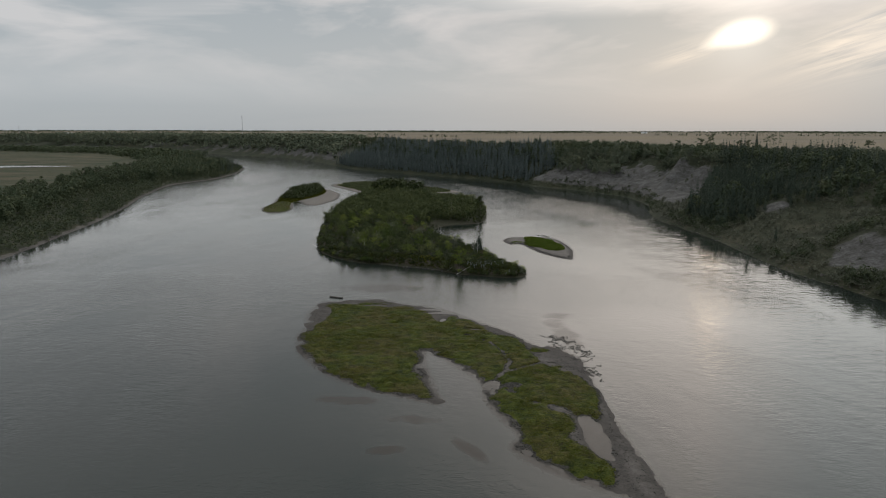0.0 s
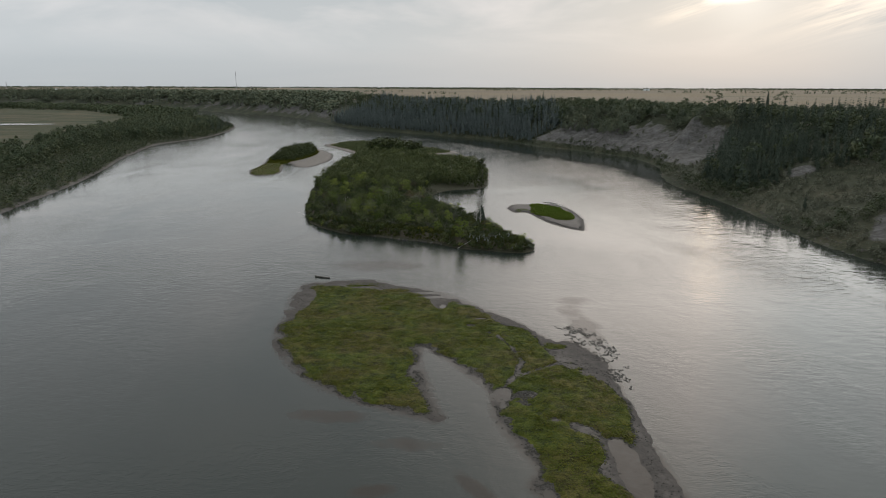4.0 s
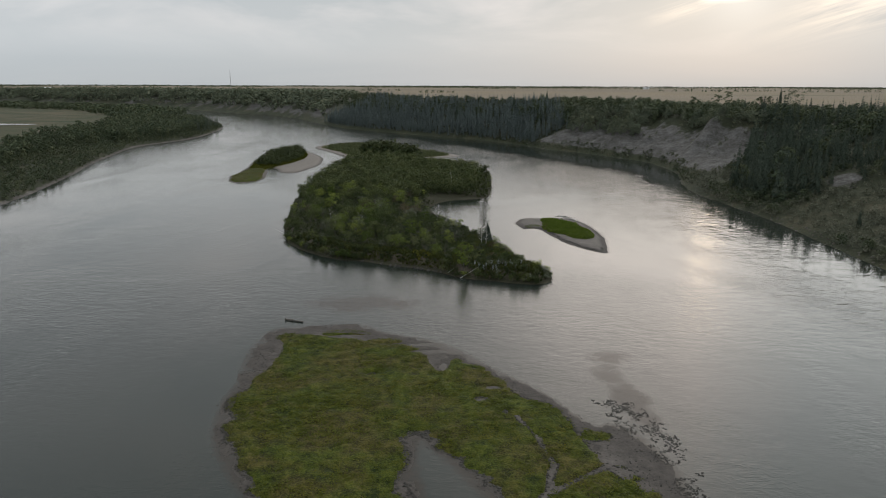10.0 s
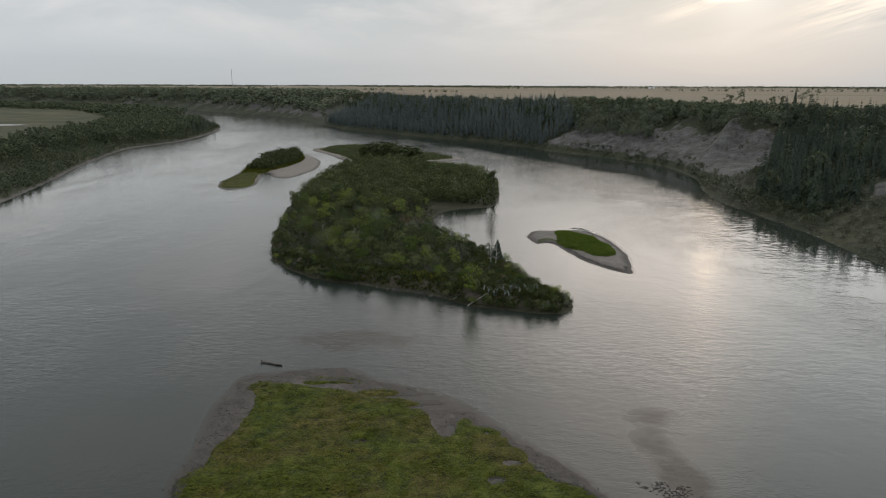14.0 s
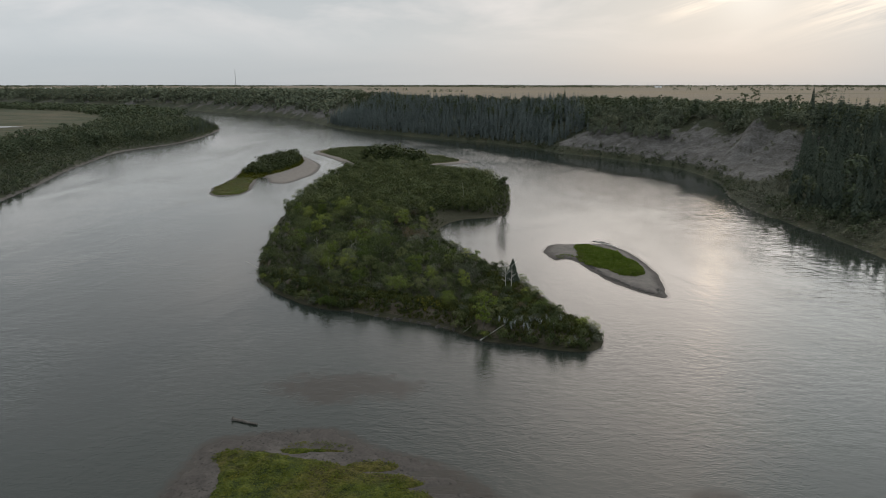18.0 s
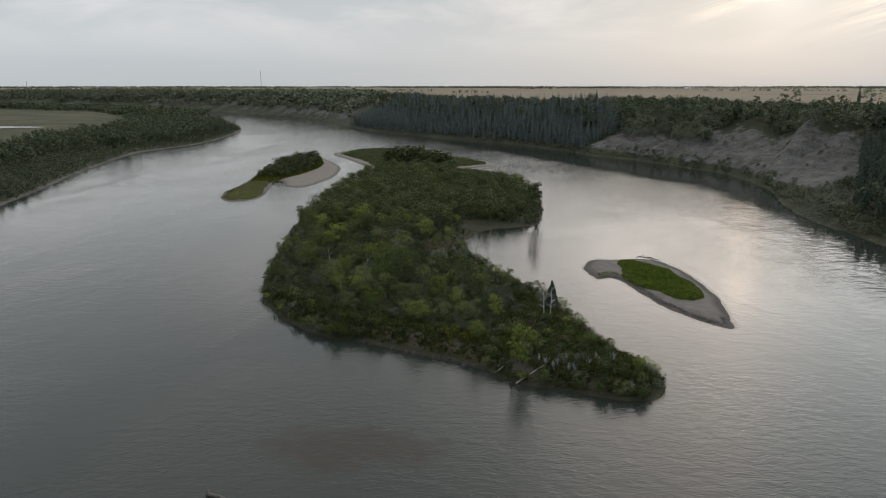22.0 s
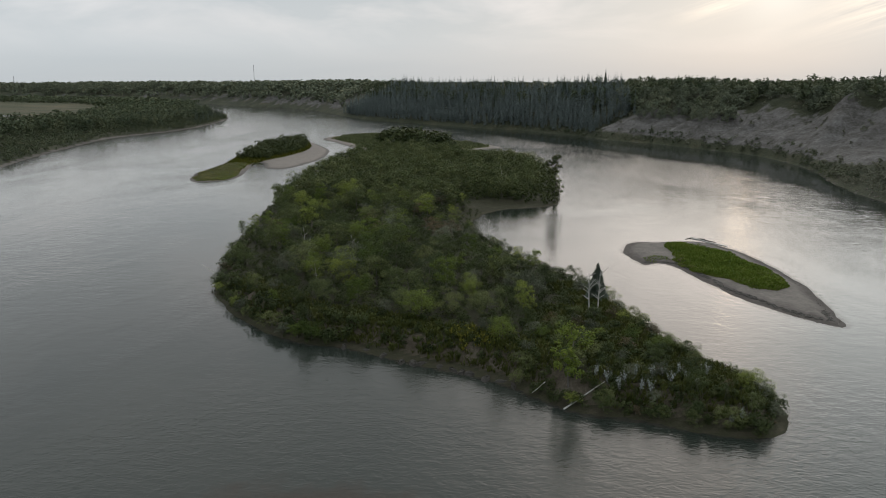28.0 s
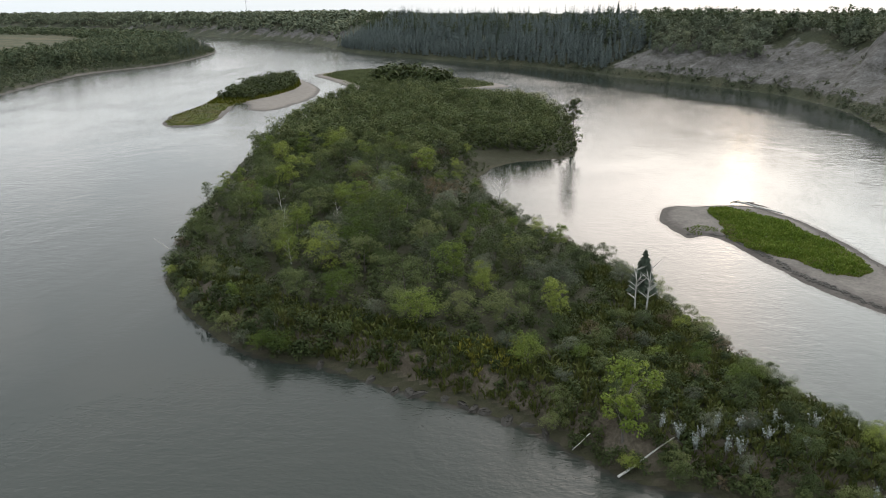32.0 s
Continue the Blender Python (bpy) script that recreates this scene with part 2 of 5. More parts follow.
def water_material():
    m, t = material("river_water")
    p = place(t)
    # wind ripples, current lines and a slow swirl; ruffled and smooth stretches alternate
    ruffle = t.ramp(t.noise(t.scaled(p, (1, 0.45, 1)), 0.018, 4, 0.6, 1.0), (0.42, 0.2), (0.66, 0.9))
    # a fast riffle runs along the outer bank
    xyz = t.node("ShaderNodeSeparateXYZ", ins={"Vector": p})
    along = t.math("ADD", xyz.outputs[0], t.math("MULTIPLY", t.math("MAXIMUM", t.math("SUBTRACT", xyz.outputs[1], 415.0), 0.0), 0.55))
    riffle = t.ramp(t.math("DIVIDE", t.math("ADD", along, t.math("MULTIPLY", t.math("SUBTRACT", t.noise(p, 0.03, 4, 0.6), 0.5), 60.0)), 150.0), (0.50, 0.0), (0.74, 1.0))
    # broken water in front of the wooded island
    front = t.ramp(t.math("ADD", t.math("ABSOLUTE", t.math("DIVIDE", t.math("SUBTRACT", xyz.outputs[1], 158.0), 38.0)), t.math("SUBTRACT", t.noise(p, 0.04, 4, 0.6), 0.5)), (0.45, 1.0), (0.95, 0.0))
    reach = t.ramp(t.math("DIVIDE", xyz.outputs[1], 1000.0), (0.30, 0.0), (0.40, 0.4))
    ruffle = t.math("ADD", t.math("ADD", ruffle, reach), t.math("ADD", t.math("MULTIPLY", riffle, 0.45), t.math("MULTIPLY", front, 0.35)))
    fine = t.noise(t.scaled(p, (1.0, 1.7, 1)), 1.6, 3, 0.55)
    wave = t.noise(t.scaled(p, (0.8, 1.3, 1), 0.3), 0.62, 4, 0.6, 0.2)
    chop = t.noise(t.scaled(p, (0.55, 1.0, 1), -0.35), 0.42, 2, 0.5, 0.3)
    swirl = t.noise(t.scaled(p, (1.0, 0.7, 1)), 0.13, 4, 0.6, 0.6)
    lee = t.ramp(t.math("DIVIDE", t.math("ADD", along, t.math("MULTIPLY", t.math("SUBTRACT", t.noise(p, 0.05, 3, 0.6), 0.5), 26.0)), 150.0), (0.60, 1.0), (0.74, 0.18))
    ruffle = t.math("MULTIPLY", ruffle, lee)
    h = t.math("ADD", t.math("MULTIPLY", t.math("MULTIPLY", fine, ruffle), 0.30),
               t.math("ADD", t.math("MULTIPLY", t.math("MULTIPLY", wave, ruffle), 0.60), t.math("MULTIPLY", swirl, 0.4)))
    h = t.math("ADD", h, t.math("MULTIPLY", chop, t.math("ADD", t.math("MULTIPLY", t.math("MULTIPLY", riffle, lee), 1.9), t.math("MULTIPLY", front, 0.25))))
    bed = t.noise(p, 0.012, 5, 0.55, 0.8)
    col = t.ramp(bed, (0.35, (0.015, 0.021, 0.017)), (0.65, (0.025, 0.029, 0.023)))
    # silt bars that lie just under the surface
    wob = t.math("MULTIPLY", t.math("SUBTRACT", t.noise(p, 0.16, 5, 0.65), 0.5), 3.4)
    bars = 0.0
    for bx, by, rx, ry, lean in ((32.5, 112, 3.4, 13, -0.12), (33, 127, 5, 3.2, 0.0), (-2, 58.6, 5.5, 1.9, -0.45), (7.4, 48, 1.6, 4.6, -0.55), (-5.5, 47, 3.2, 1.6, 0.0), (-18, 158, 14, 7, 0.0), (-15, 67, 7, 2.4, -0.5)):
        dx, dy = t.math("SUBTRACT", xyz.outputs[0], bx), t.math("SUBTRACT", xyz.outputs[1], by)
        dx = t.math("SUBTRACT", dx, t.math("MULTIPLY", dy, lean))
        ex, ey = t.math("POWER", t.math("ABSOLUTE", t.math("DIVIDE", dx, rx)), 2.0), t.math("POWER", t.math("ABSOLUTE", t.math("DIVIDE", dy, ry)), 2.0)
        one = t.math("SUBTRACT", 1.15, t.math("ADD", t.math("ADD", ex, ey), wob))
        bars = t.math("MAXIMUM", bars, one)
    # water thins out over the silt round the islands
    rim = t.node("ShaderNodeSeparateColor", ins={"Color": t.node("ShaderNodeAttribute", attribute_name="zone").outputs["Color"]}).outputs[0]
    thin = t.ramp(t.math("ADD", rim, t.math("MULTIPLY", t.math("SUBTRACT", t.noise(p, 0.9, 5, 0.7), 0.5), 1.6)), (0.35, 0.0), (1.1, 0.9))
    shallow = t.math("MAXIMUM", t.ramp(bars, (0.0, 0.0), (0.9, 0.85)), t.math("MULTIPLY", thin, t.math("GREATER_THAN", rim, 0.02)))
    col = t.mix(shallow, col, (0.050, 0.041, 0.033))
    finish(t, col, 0.06, h, 0.5, 0.30, t.math("SUBTRACT", 0.5, t.math("MULTIPLY", shallow, 0.36)), IOR=1.333)
    return m


def ground_material():
    """Valley ground: the mesh says where clay cliff, field and meadow lie; noise frays their borders."""
    m, t = material("valley_ground")
    p = place(t)
    zone = t.node("ShaderNodeSeparateColor", ins={"Color": t.node("ShaderNodeAttribute", attribute_name="zone").outputs["Color"]})
    fray = t.math("SUBTRACT", t.noise(p, 0.12, 5, 0.6), 0.5)

    def mask(socket, k=0.5):
        return t.ramp(t.math("ADD", socket, t.math("MULTIPLY", fray, k)), (0.42, 0.0), (0.58, 1.0))
    n1, n2 = t.noise(p, 0.05, 5, 0.6), t.noise(p, 0.9, 4, 0.6)
    nn = t.math("ADD", t.math("MULTIPLY", n1, 0.6), t.math("MULTIPLY", n2, 0.4))
    scrub = t.ramp(nn, (0.35, (0.020, 0.024, 0.012)), (0.52, (0.040, 0.042, 0.022)), (0.7, (0.085, 0.070, 0.042)))
    lay = t.noise(t.scaled(p, (0.3, 0.3, 1.0)), 0.35, 4, 0.6)
    gully = t.noise(t.scaled(p, (0.7, 1.0, 0.5), 0.4), 0.34, 7, 0.72)
    clay = t.ramp(t.math("ADD", t.math("MULTIPLY", lay, 0.30), t.math("ADD", t.math("MULTIPLY", gully, 0.42), t.math("MULTIPLY", n2, 0.28))),
                  (0.38, (0.040, 0.035, 0.027)), (0.5, (0.090, 0.082, 0.074)), (0.64, (0.165, 0.154, 0.145)))
    cells = t.node("ShaderNodeTexVoronoi", distance="CHEBYCHEV", ins={"Vector": t.scaled(p, (0.0016, 0.0030, 0.0), 0.12), "Scale": 1.0})
    crop = t.ramp(t.node("ShaderNodeSeparateColor", ins={"Color": cells.outputs["Color"]}).outputs[0],
                  (0.0, (0.16, 0.125, 0.085)), (0.45, (0.19, 0.148, 0.098)), (0.7, (0.205, 0.155, 0.092)), (0.95, (0.10, 0.096, 0.055)))
    field = t.mix(0.35, crop, t.ramp(n2, (0.3, (0.125, 0.097, 0.065)), (0.7, (0.22, 0.175, 0.12))))
    mead = t.ramp(t.noise(t.scaled(p, (0.6, 1.0, 1)), 0.022, 6, 0.65), (0.38, (0.034, 0.044, 0.018)), (0.5, (0.060, 0.058, 0.029)), (0.62, (0.094, 0.074, 0.042)))
    col = t.mix(mask(zone.outputs[2]), scrub, mead)
    col = t.mix(mask(zone.outputs[1], 0.2), col, field)
    col = t.mix(mask(zone.outputs[0], 1.3), col, clay)
    shore = t.node("ShaderNodeAttribute", attribute_name="zone").outputs["Alpha"]
    col = t.mix(mask(shore, 0.6), col, t.ramp(nn, (0.35, (0.055, 0.048, 0.042)), (0.65, (0.14, 0.125, 0.11))))
    finish(t, col, 0.9, t.math("ADD", n2, t.math("MULTIPLY", gully, 1.5)), 0.6, 0.5, 0.2)
    return m


def silt_material(name, wet_a, wet_b, dry_a, dry_b):
    """Silt that is dark and wet at the waterline and paler where it has dried higher up."""
    m, t = material(name)
    p = place(t)
    n1, n2 = t.noise(p, 0.45, 7, 0.7), t.noise(p, 2.4, 4, 0.65)
    k = t.math("ADD", t.math("MULTIPLY", n1, 0.55), t.math("MULTIPLY", n2, 0.45))
    z = t.node("ShaderNodeSeparateXYZ", ins={"Vector": p}).outputs[2]
    dry = t.ramp(t.math("ADD", z, t.math("MULTIPLY", t.math("SUBTRACT", n1, 0.5), 0.25)), (0.12, 0.0), (0.42, 1.0))
    col = t.mix(dry, t.ramp(k, (0.32, wet_a), (0.68, wet_b)), t.ramp(k, (0.32, dry_a), (0.68, dry_b)))
    finish(t, col, 0.75, t.math("ADD", n2, n1), 0.5, 0.06, 0.15)
    return m


def soil_material():
    """Dark litter on top of the island, bare grey-brown earth where the bank is steep."""
    m, t = material("island_soil")
    geo = t.node("ShaderNodeNewGeometry")
    p = geo.outputs["Position"]
    n1, n2 = t.noise(p, 0.5, 6, 0.65), t.noise(p, 4.0, 4, 0.6)
    k = t.math("ADD", t.math("MULTIPLY", n1, 0.6), t.math("MULTIPLY", n2, 0.4))
    flat = t.node("ShaderNodeSeparateXYZ", ins={"Vector": geo.outputs["True Normal"]}).outputs[2]
    bare = t.ramp(t.math("ADD", flat, t.math("MULTIPLY", t.math("SUBTRACT", n1, 0.5), 0.5)), (0.80, 1.0), (0.97, 0.0))
    litter = t.ramp(k, (0.3, (0.018, 0.020, 0.010)), (0.7, (0.050, 0.046, 0.026)))
    earth = t.ramp(k, (0.3, (0.045, 0.035, 0.023)), (0.5, (0.080, 0.065, 0.046)), (0.7, (0.145, 0.122, 0.094)))
    finish(t, t.mix(bare, litter, earth), 0.9, t.math("ADD", n2, n1), 0.7, 0.15, 0.15)
    return m


def turf_material():
    """Sedge sward: green and ochre patches, darker hollows, fine tussock relief."""
    m, t = material("sedge_turf")
    p = place(t)
    big, mid, fine = t.noise(p, 0.10, 4, 0.6, 0.4), t.noise(p, 0.55, 4, 0.65), t.noise(p, 3.2, 3, 0.6)
    green = t.ramp(t.math("ADD", t.math("MULTIPLY", mid, 0.55), t.math("MULTIPLY", fine, 0.45)),
                   (0.40, (0.014, 0.022, 0.002)), (0.5, (0.044, 0.055, 0.005)), (0.62, (0.086, 0.095, 0.011)))
    ochre = t.ramp(t.math("ADD", t.math("MULTIPLY", mid, 0.5), t.math("MULTIPLY", fine, 0.5)),
                   (0.40, (0.024, 0.021, 0.005)), (0.62, (0.100, 0.080, 0.020)))
    col = t.mix(t.ramp(big, (0.43, 0.0), (0.58, 0.85)), green, ochre)
    finish(t, col, 0.85, t.math("ADD", mid, t.math("MULTIPLY", fine, 0.5)), 1.0, 0.45, 0.15)
    return m


M = {}
M["water"] = water_material()
M["ground"] = ground_material()
M["mud"] = silt_material("river_silt", (0.034, 0.029, 0.025), (0.095, 0.081, 0.070), (0.075, 0.064, 0.055), (0.175, 0.153, 0.134))
M["sand"] = silt_material("river_sand", (0.06, 0.052, 0.045), (0.12, 0.104, 0.09), (0.12, 0.103, 0.088), (0.22, 0.19, 0.163))
M["soil"] = soil_material()
M["turf"] = turf_material()
M["slump"] = plain_material("wet_bank_mud", (0.022, 0.019, 0.015), (0.060, 0.052, 0.043), 1.5, 0.7, 0.6, 0.05)
M["grass"] = leaf_material("grass_blades", (0.028, 0.038, 0.002), (0.062, 0.073, 0.005), (0.128, 0.110, 0.017), 0.12)
M["bright_grass"] = leaf_material("bright_grass_blades", (0.045, 0.080, 0.008), (0.098, 0.145, 0.016), (0.19, 0.205, 0.045), 0.35)
M["pale_grass"] = leaf_material("pale_grass_blades", (0.060, 0.075, 0.030), (0.095, 0.110, 0.048), (0.14, 0.150, 0.075), 0.05)
M["willow"] = leaf_material("willow_leaves", (0.021, 0.031, 0.010), (0.061, 0.079, 0.026), (0.132, 0.144, 0.053), 0.10, True)
M["brush"] = leaf_material("brush_leaves", (0.014, 0.022, 0.007), (0.038, 0.050, 0.016), (0.084, 0.088, 0.032), 0.13)
M["green_willow"] = leaf_material("green_willow_leaves", (0.037, 0.058, 0.010), (0.092, 0.124, 0.022), (0.200, 0.222, 0.045), 0.2, True)
M["grey_willow"] = leaf_material("grey_willow_leaves", (0.046, 0.053, 0.034), (0.094, 0.102, 0.066), (0.160, 0.168, 0.112), 0.2, True)
M["rust"] = leaf_material("browning_leaves", (0.048, 0.036, 0.022), (0.096, 0.072, 0.044), (0.144, 0.108, 0.060), 0.3, True)
M["flower"] = leaf_material("goldenrod_heads", (0.09, 0.095, 0.015), (0.16, 0.15, 0.025), (0.25, 0.22, 0.04), 0.6)
M["sage"] = leaf_material("sage_scrub_leaves", (0.053, 0.058, 0.037), (0.107, 0.109, 0.073), (0.194, 0.183, 0.132), 0.09)
M["weed"] = leaf_material("bank_weeds", (0.029, 0.039, 0.008), (0.063, 0.073, 0.017), (0.115, 0.111, 0.036), 0.3)
M["poplar"] = leaf_material("poplar_leaves", (0.063, 0.090, 0.013), (0.108, 0.144, 0.023), (0.216, 0.225, 0.036), 0.5)
M["isle"] = leaf_material("island_leaves", (0.022, 0.032, 0.011), (0.064, 0.079, 0.027), (0.140, 0.148, 0.054), 0.13)
M["bank"] = leaf_material("bank_scrub_leaves", (0.024, 0.034, 0.018), (0.058, 0.071, 0.037), (0.120, 0.122, 0.064), 0.08)
M["silver"] = leaf_material("silver_leaves", (0.17, 0.19, 0.17), (0.29, 0.31, 0.285), (0.43, 0.44, 0.41), 0.5)
M["spruce"] = leaf_material("spruce_needles", (0.030, 0.041, 0.029), (0.056, 0.070, 0.049), (0.095, 0.108, 0.074), 0.08)
# far-bluff copy of the spruce: distance haze is put into the blue-grey colour
M["bluff_spruce"] = leaf_material("hazed_spruce_needles", (0.070, 0.086, 0.080), (0.112, 0.130, 0.120), (0.160, 0.178, 0.162), 0.05)
M["wood"] = leaf_material("aspen_leaves", (0.030, 0.042, 0.023), (0.064, 0.081, 0.043), (0.130, 0.132, 0.066), 0.05)
# the aspen leaves again, lightened so their colour carries the haze of distance
M["rim"] = leaf_material("hazed_aspen_leaves", (0.066, 0.080, 0.055), (0.120, 0.136, 0.088), (0.20, 0.195, 0.115), 0.05)
M["bark"] = plain_material("grey_bark", (0.07, 0.06, 0.05), (0.17, 0.15, 0.13), 3.0, 0.9, 0.5, 0.02, (1, 1, 0.2))
M["dead"] = plain_material("bleached_wood", (0.26, 0.24, 0.21), (0.52, 0.49, 0.45), 4.0, 0.8, 0.4, 0.02, (1, 1, 0.3))
M["drift"] = plain_material("dark_driftwood", (0.05, 0.042, 0.035), (0.16, 0.14, 0.12), 3.0, 0.8, 0.5, 0.02)
M["white"] = plain_material("white_siding", (0.62, 0.62, 0.60), (0.80, 0.80, 0.78), 1.0, 0.6, 0.1, 0.01)
M["roof"] = plain_material("roof_sheet", (0.30, 0.30, 0.31), (0.45, 0.45, 0.46), 1.0, 0.5, 0.1, 0.01)
M["steel"] = plain_material("galvanised_steel", (0.28, 0.28, 0.29), (0.42, 0.42, 0.43), 2.0, 0.5, 0.1, 0.01)


# ---- shapes ----
def smooth_ring(pts, closed=True, step=6):
    """A Catmull-Rom curve through the corners of an outline."""
    p = np.array(pts, float)
    n = len(p)
    out = []
    for i in range(n if closed else n - 1):
        a, b, c, d = (p[(i + k) % n] if closed else p[min(max(i + k, 0), n - 1)] for k in (-1, 0, 1, 2))
        for j in range(step):
            s = j / step
            out.append(0.5 * ((2 * b) + (c - a) * s + (2 * a - 5 * b + 4 * c - d) * s * s + (3 * b - a - 3 * c + d) * s ** 3))
    if not closed:
        out.append(p[-1])
    return np.array(out)


def inside_distance(ring, x, y):
    """Metres to the outline, positive inside."""
    x, y = np.asarray(x, float), np.asarray(y, float)
    best = np.full(x.shape, 1e18)
    odd = np.zeros(x.shape, bool)
    q = np.roll(ring, -1, axis=0)
    for (ax, ay), (bx, by) in zip(ring, q):
        dx, dy = bx - ax, by - ay
        k = np.clip(((x - ax) * dx + (y - ay) * dy) / (dx * dx + dy * dy + 1e-12), 0, 1)
        best = np.minimum(best, (x - ax - k * dx) ** 2 + (y - ay - k * dy) ** 2)
        if ay != by:
            odd ^= ((ay > y) != (by > y)) & (x < (bx - ax) * (y - ay) / (by - ay) + ax)
    return np.where(odd, 1, -1) * np.sqrt(best)


_lat = np.random.RandomState(7).rand(256, 256)


def fnoise(x, y, scale, octaves=4, rough=0.5):
    """Value noise, about -1 to 1."""
    x, y = np.asarray(x, float) / scale + 917.3, np.asarray(y, float) / scale + 431.7
    total, amp, norm = 0.0, 1.0, 0.0
    for _ in range(octaves):
        i, j = np.floor(x).astype(int), np.floor(y).astype(int)
        u, v = x - i, y - j
        u, v = u * u * (3 - 2 * u), v * v * (3 - 2 * v)
        g = lambda a, b: _lat[a % 256, b % 256]
        total = total + amp * ((g(i, j) * (1 - u) + g(i + 1, j) * u) * (1 - v) + (g(i, j + 1) * (1 - u) + g(i + 1, j + 1) * u) * v)
        norm += amp
        x, y, amp = x * 2.03 + 5.1, y * 2.03 + 9.7, amp * rough
    return total / norm * 2 - 1


def smooth(a, b, x):
    k = np.clip((x - a) / (b - a), 0, 1)
    return k * k * (3 - 2 * k)


def mesh_np(name, verts, quads, mat, shade=False, colors=None):
    """A mesh from arrays of corners and of faces with equally many corners."""
    me = bpy.data.meshes.new(name)
    verts, quads = np.asarray(verts, np.float32), np.asarray(quads, np.int32)
    k = quads.shape[1]
    me.vertices.add(len(verts))
    me.vertices.foreach_set("co", verts.ravel())
    me.loops.add(quads.size)
    me.loops.foreach_set("vertex_index", quads.ravel())
    me.polygons.add(len(quads))
    me.polygons.foreach_set("loop_start", np.arange(0, quads.size, k, dtype=np.int32))
    me.polygons.foreach_set("use_smooth", np.full(len(quads), shade))
    if colors is not None:
        at = me.color_attributes.new("zone", "FLOAT_COLOR", "POINT")
        at.data.foreach_set("color", np.asarray(colors, np.float32).ravel())
    me.update(calc_edges=True)
    me.materials.append(mat)
    return me


def grid_mesh(name, xs, ys, z, mat, keep=None, colors=None):
    nx, ny = len(xs), len(ys)
    X, Y = np.meshgrid(xs, ys)
    v = np.stack([X, Y, z], -1).reshape(-1, 3)
    idx = np.arange(nx * ny).reshape(ny, nx)
    q = np.stack([idx[:-1, :-1], idx[:-1, 1:], idx[1:, 1:], idx[1:, :-1]], -1).reshape(-1, 4)
    if keep is not None:
        k = keep.reshape(-1)
        q = q[k[q].any(axis=1)]
        used = np.unique(q)
        back = np.zeros(nx * ny, np.int64)
        back[used] = np.arange(len(used))
        v, q = v[used], back[q]
    return mesh_np(name, v, q, mat, True, colors)


def part(name, me, parent, label=""):
    ob = new(name, me)
    ob.parent = parent
    return tagged(ob, label) if label else ob


def thing(name, label, category, group="", at=None, kind=""):
    ob = new(name)
    ob.empty_display_size = 0.3
    if at is not None:
        ob.matrix_basis = at
    return tagged(ob, label, category, group, kind)


# ---- valley ----
RIGHT = [(150, -700), (140, -100), (136, 60), (132, 148), (125.5, 185), (124.5, 225), (125, 262), (121, 300), (118.5, 330), (122.5, 362),
         (132, 398), (135, 430), (131, 464), (119, 487), (104, 515), (93, 534), (77, 551), (61, 586), (43, 614), (22, 645),
         (-5, 670), (-55, 722), (-120, 795), (-165, 885), (-222, 1013), (-295, 1130), (-365, 1193), (-450, 1290), (-560, 1400),
         (-850, 1540), (-1700, 1760), (-5200, 2000)]
LEFT = [(-150, -700), (-152, 0), (-163, 120), (-175, 220), (-183, 260), (-193, 314), (-212, 385), (-227, 432), (-239, 480),
        (-254, 550), (-249, 592), (-242, 632), (-249, 715), (-270, 812), (-300, 880), (-350, 990), (-450, 1150), (-700, 1370),
        (-1500, 1560), (-5200, 1760)]
right_ring = np.vstack([smooth_ring(RIGHT, False, 4), [(-5200, 5400), (5400, 5400), (5400, -700)]])
left_ring = np.vstack([smooth_ring(LEFT, False, 4), [(-5400, -700)]])
TOP = 28.0


def bank_run(y):
    """How far from the water the valley side reaches the plateau."""
    return np.interp(y, [0, 150, 260, 330, 370, 398, 430, 455, 505, 560, 640, 720, 900, 1100, 1300], [150, 135, 130, 118, 108, 90, 54, 43, 58, 50, 60, 75, 70, 50, 60])


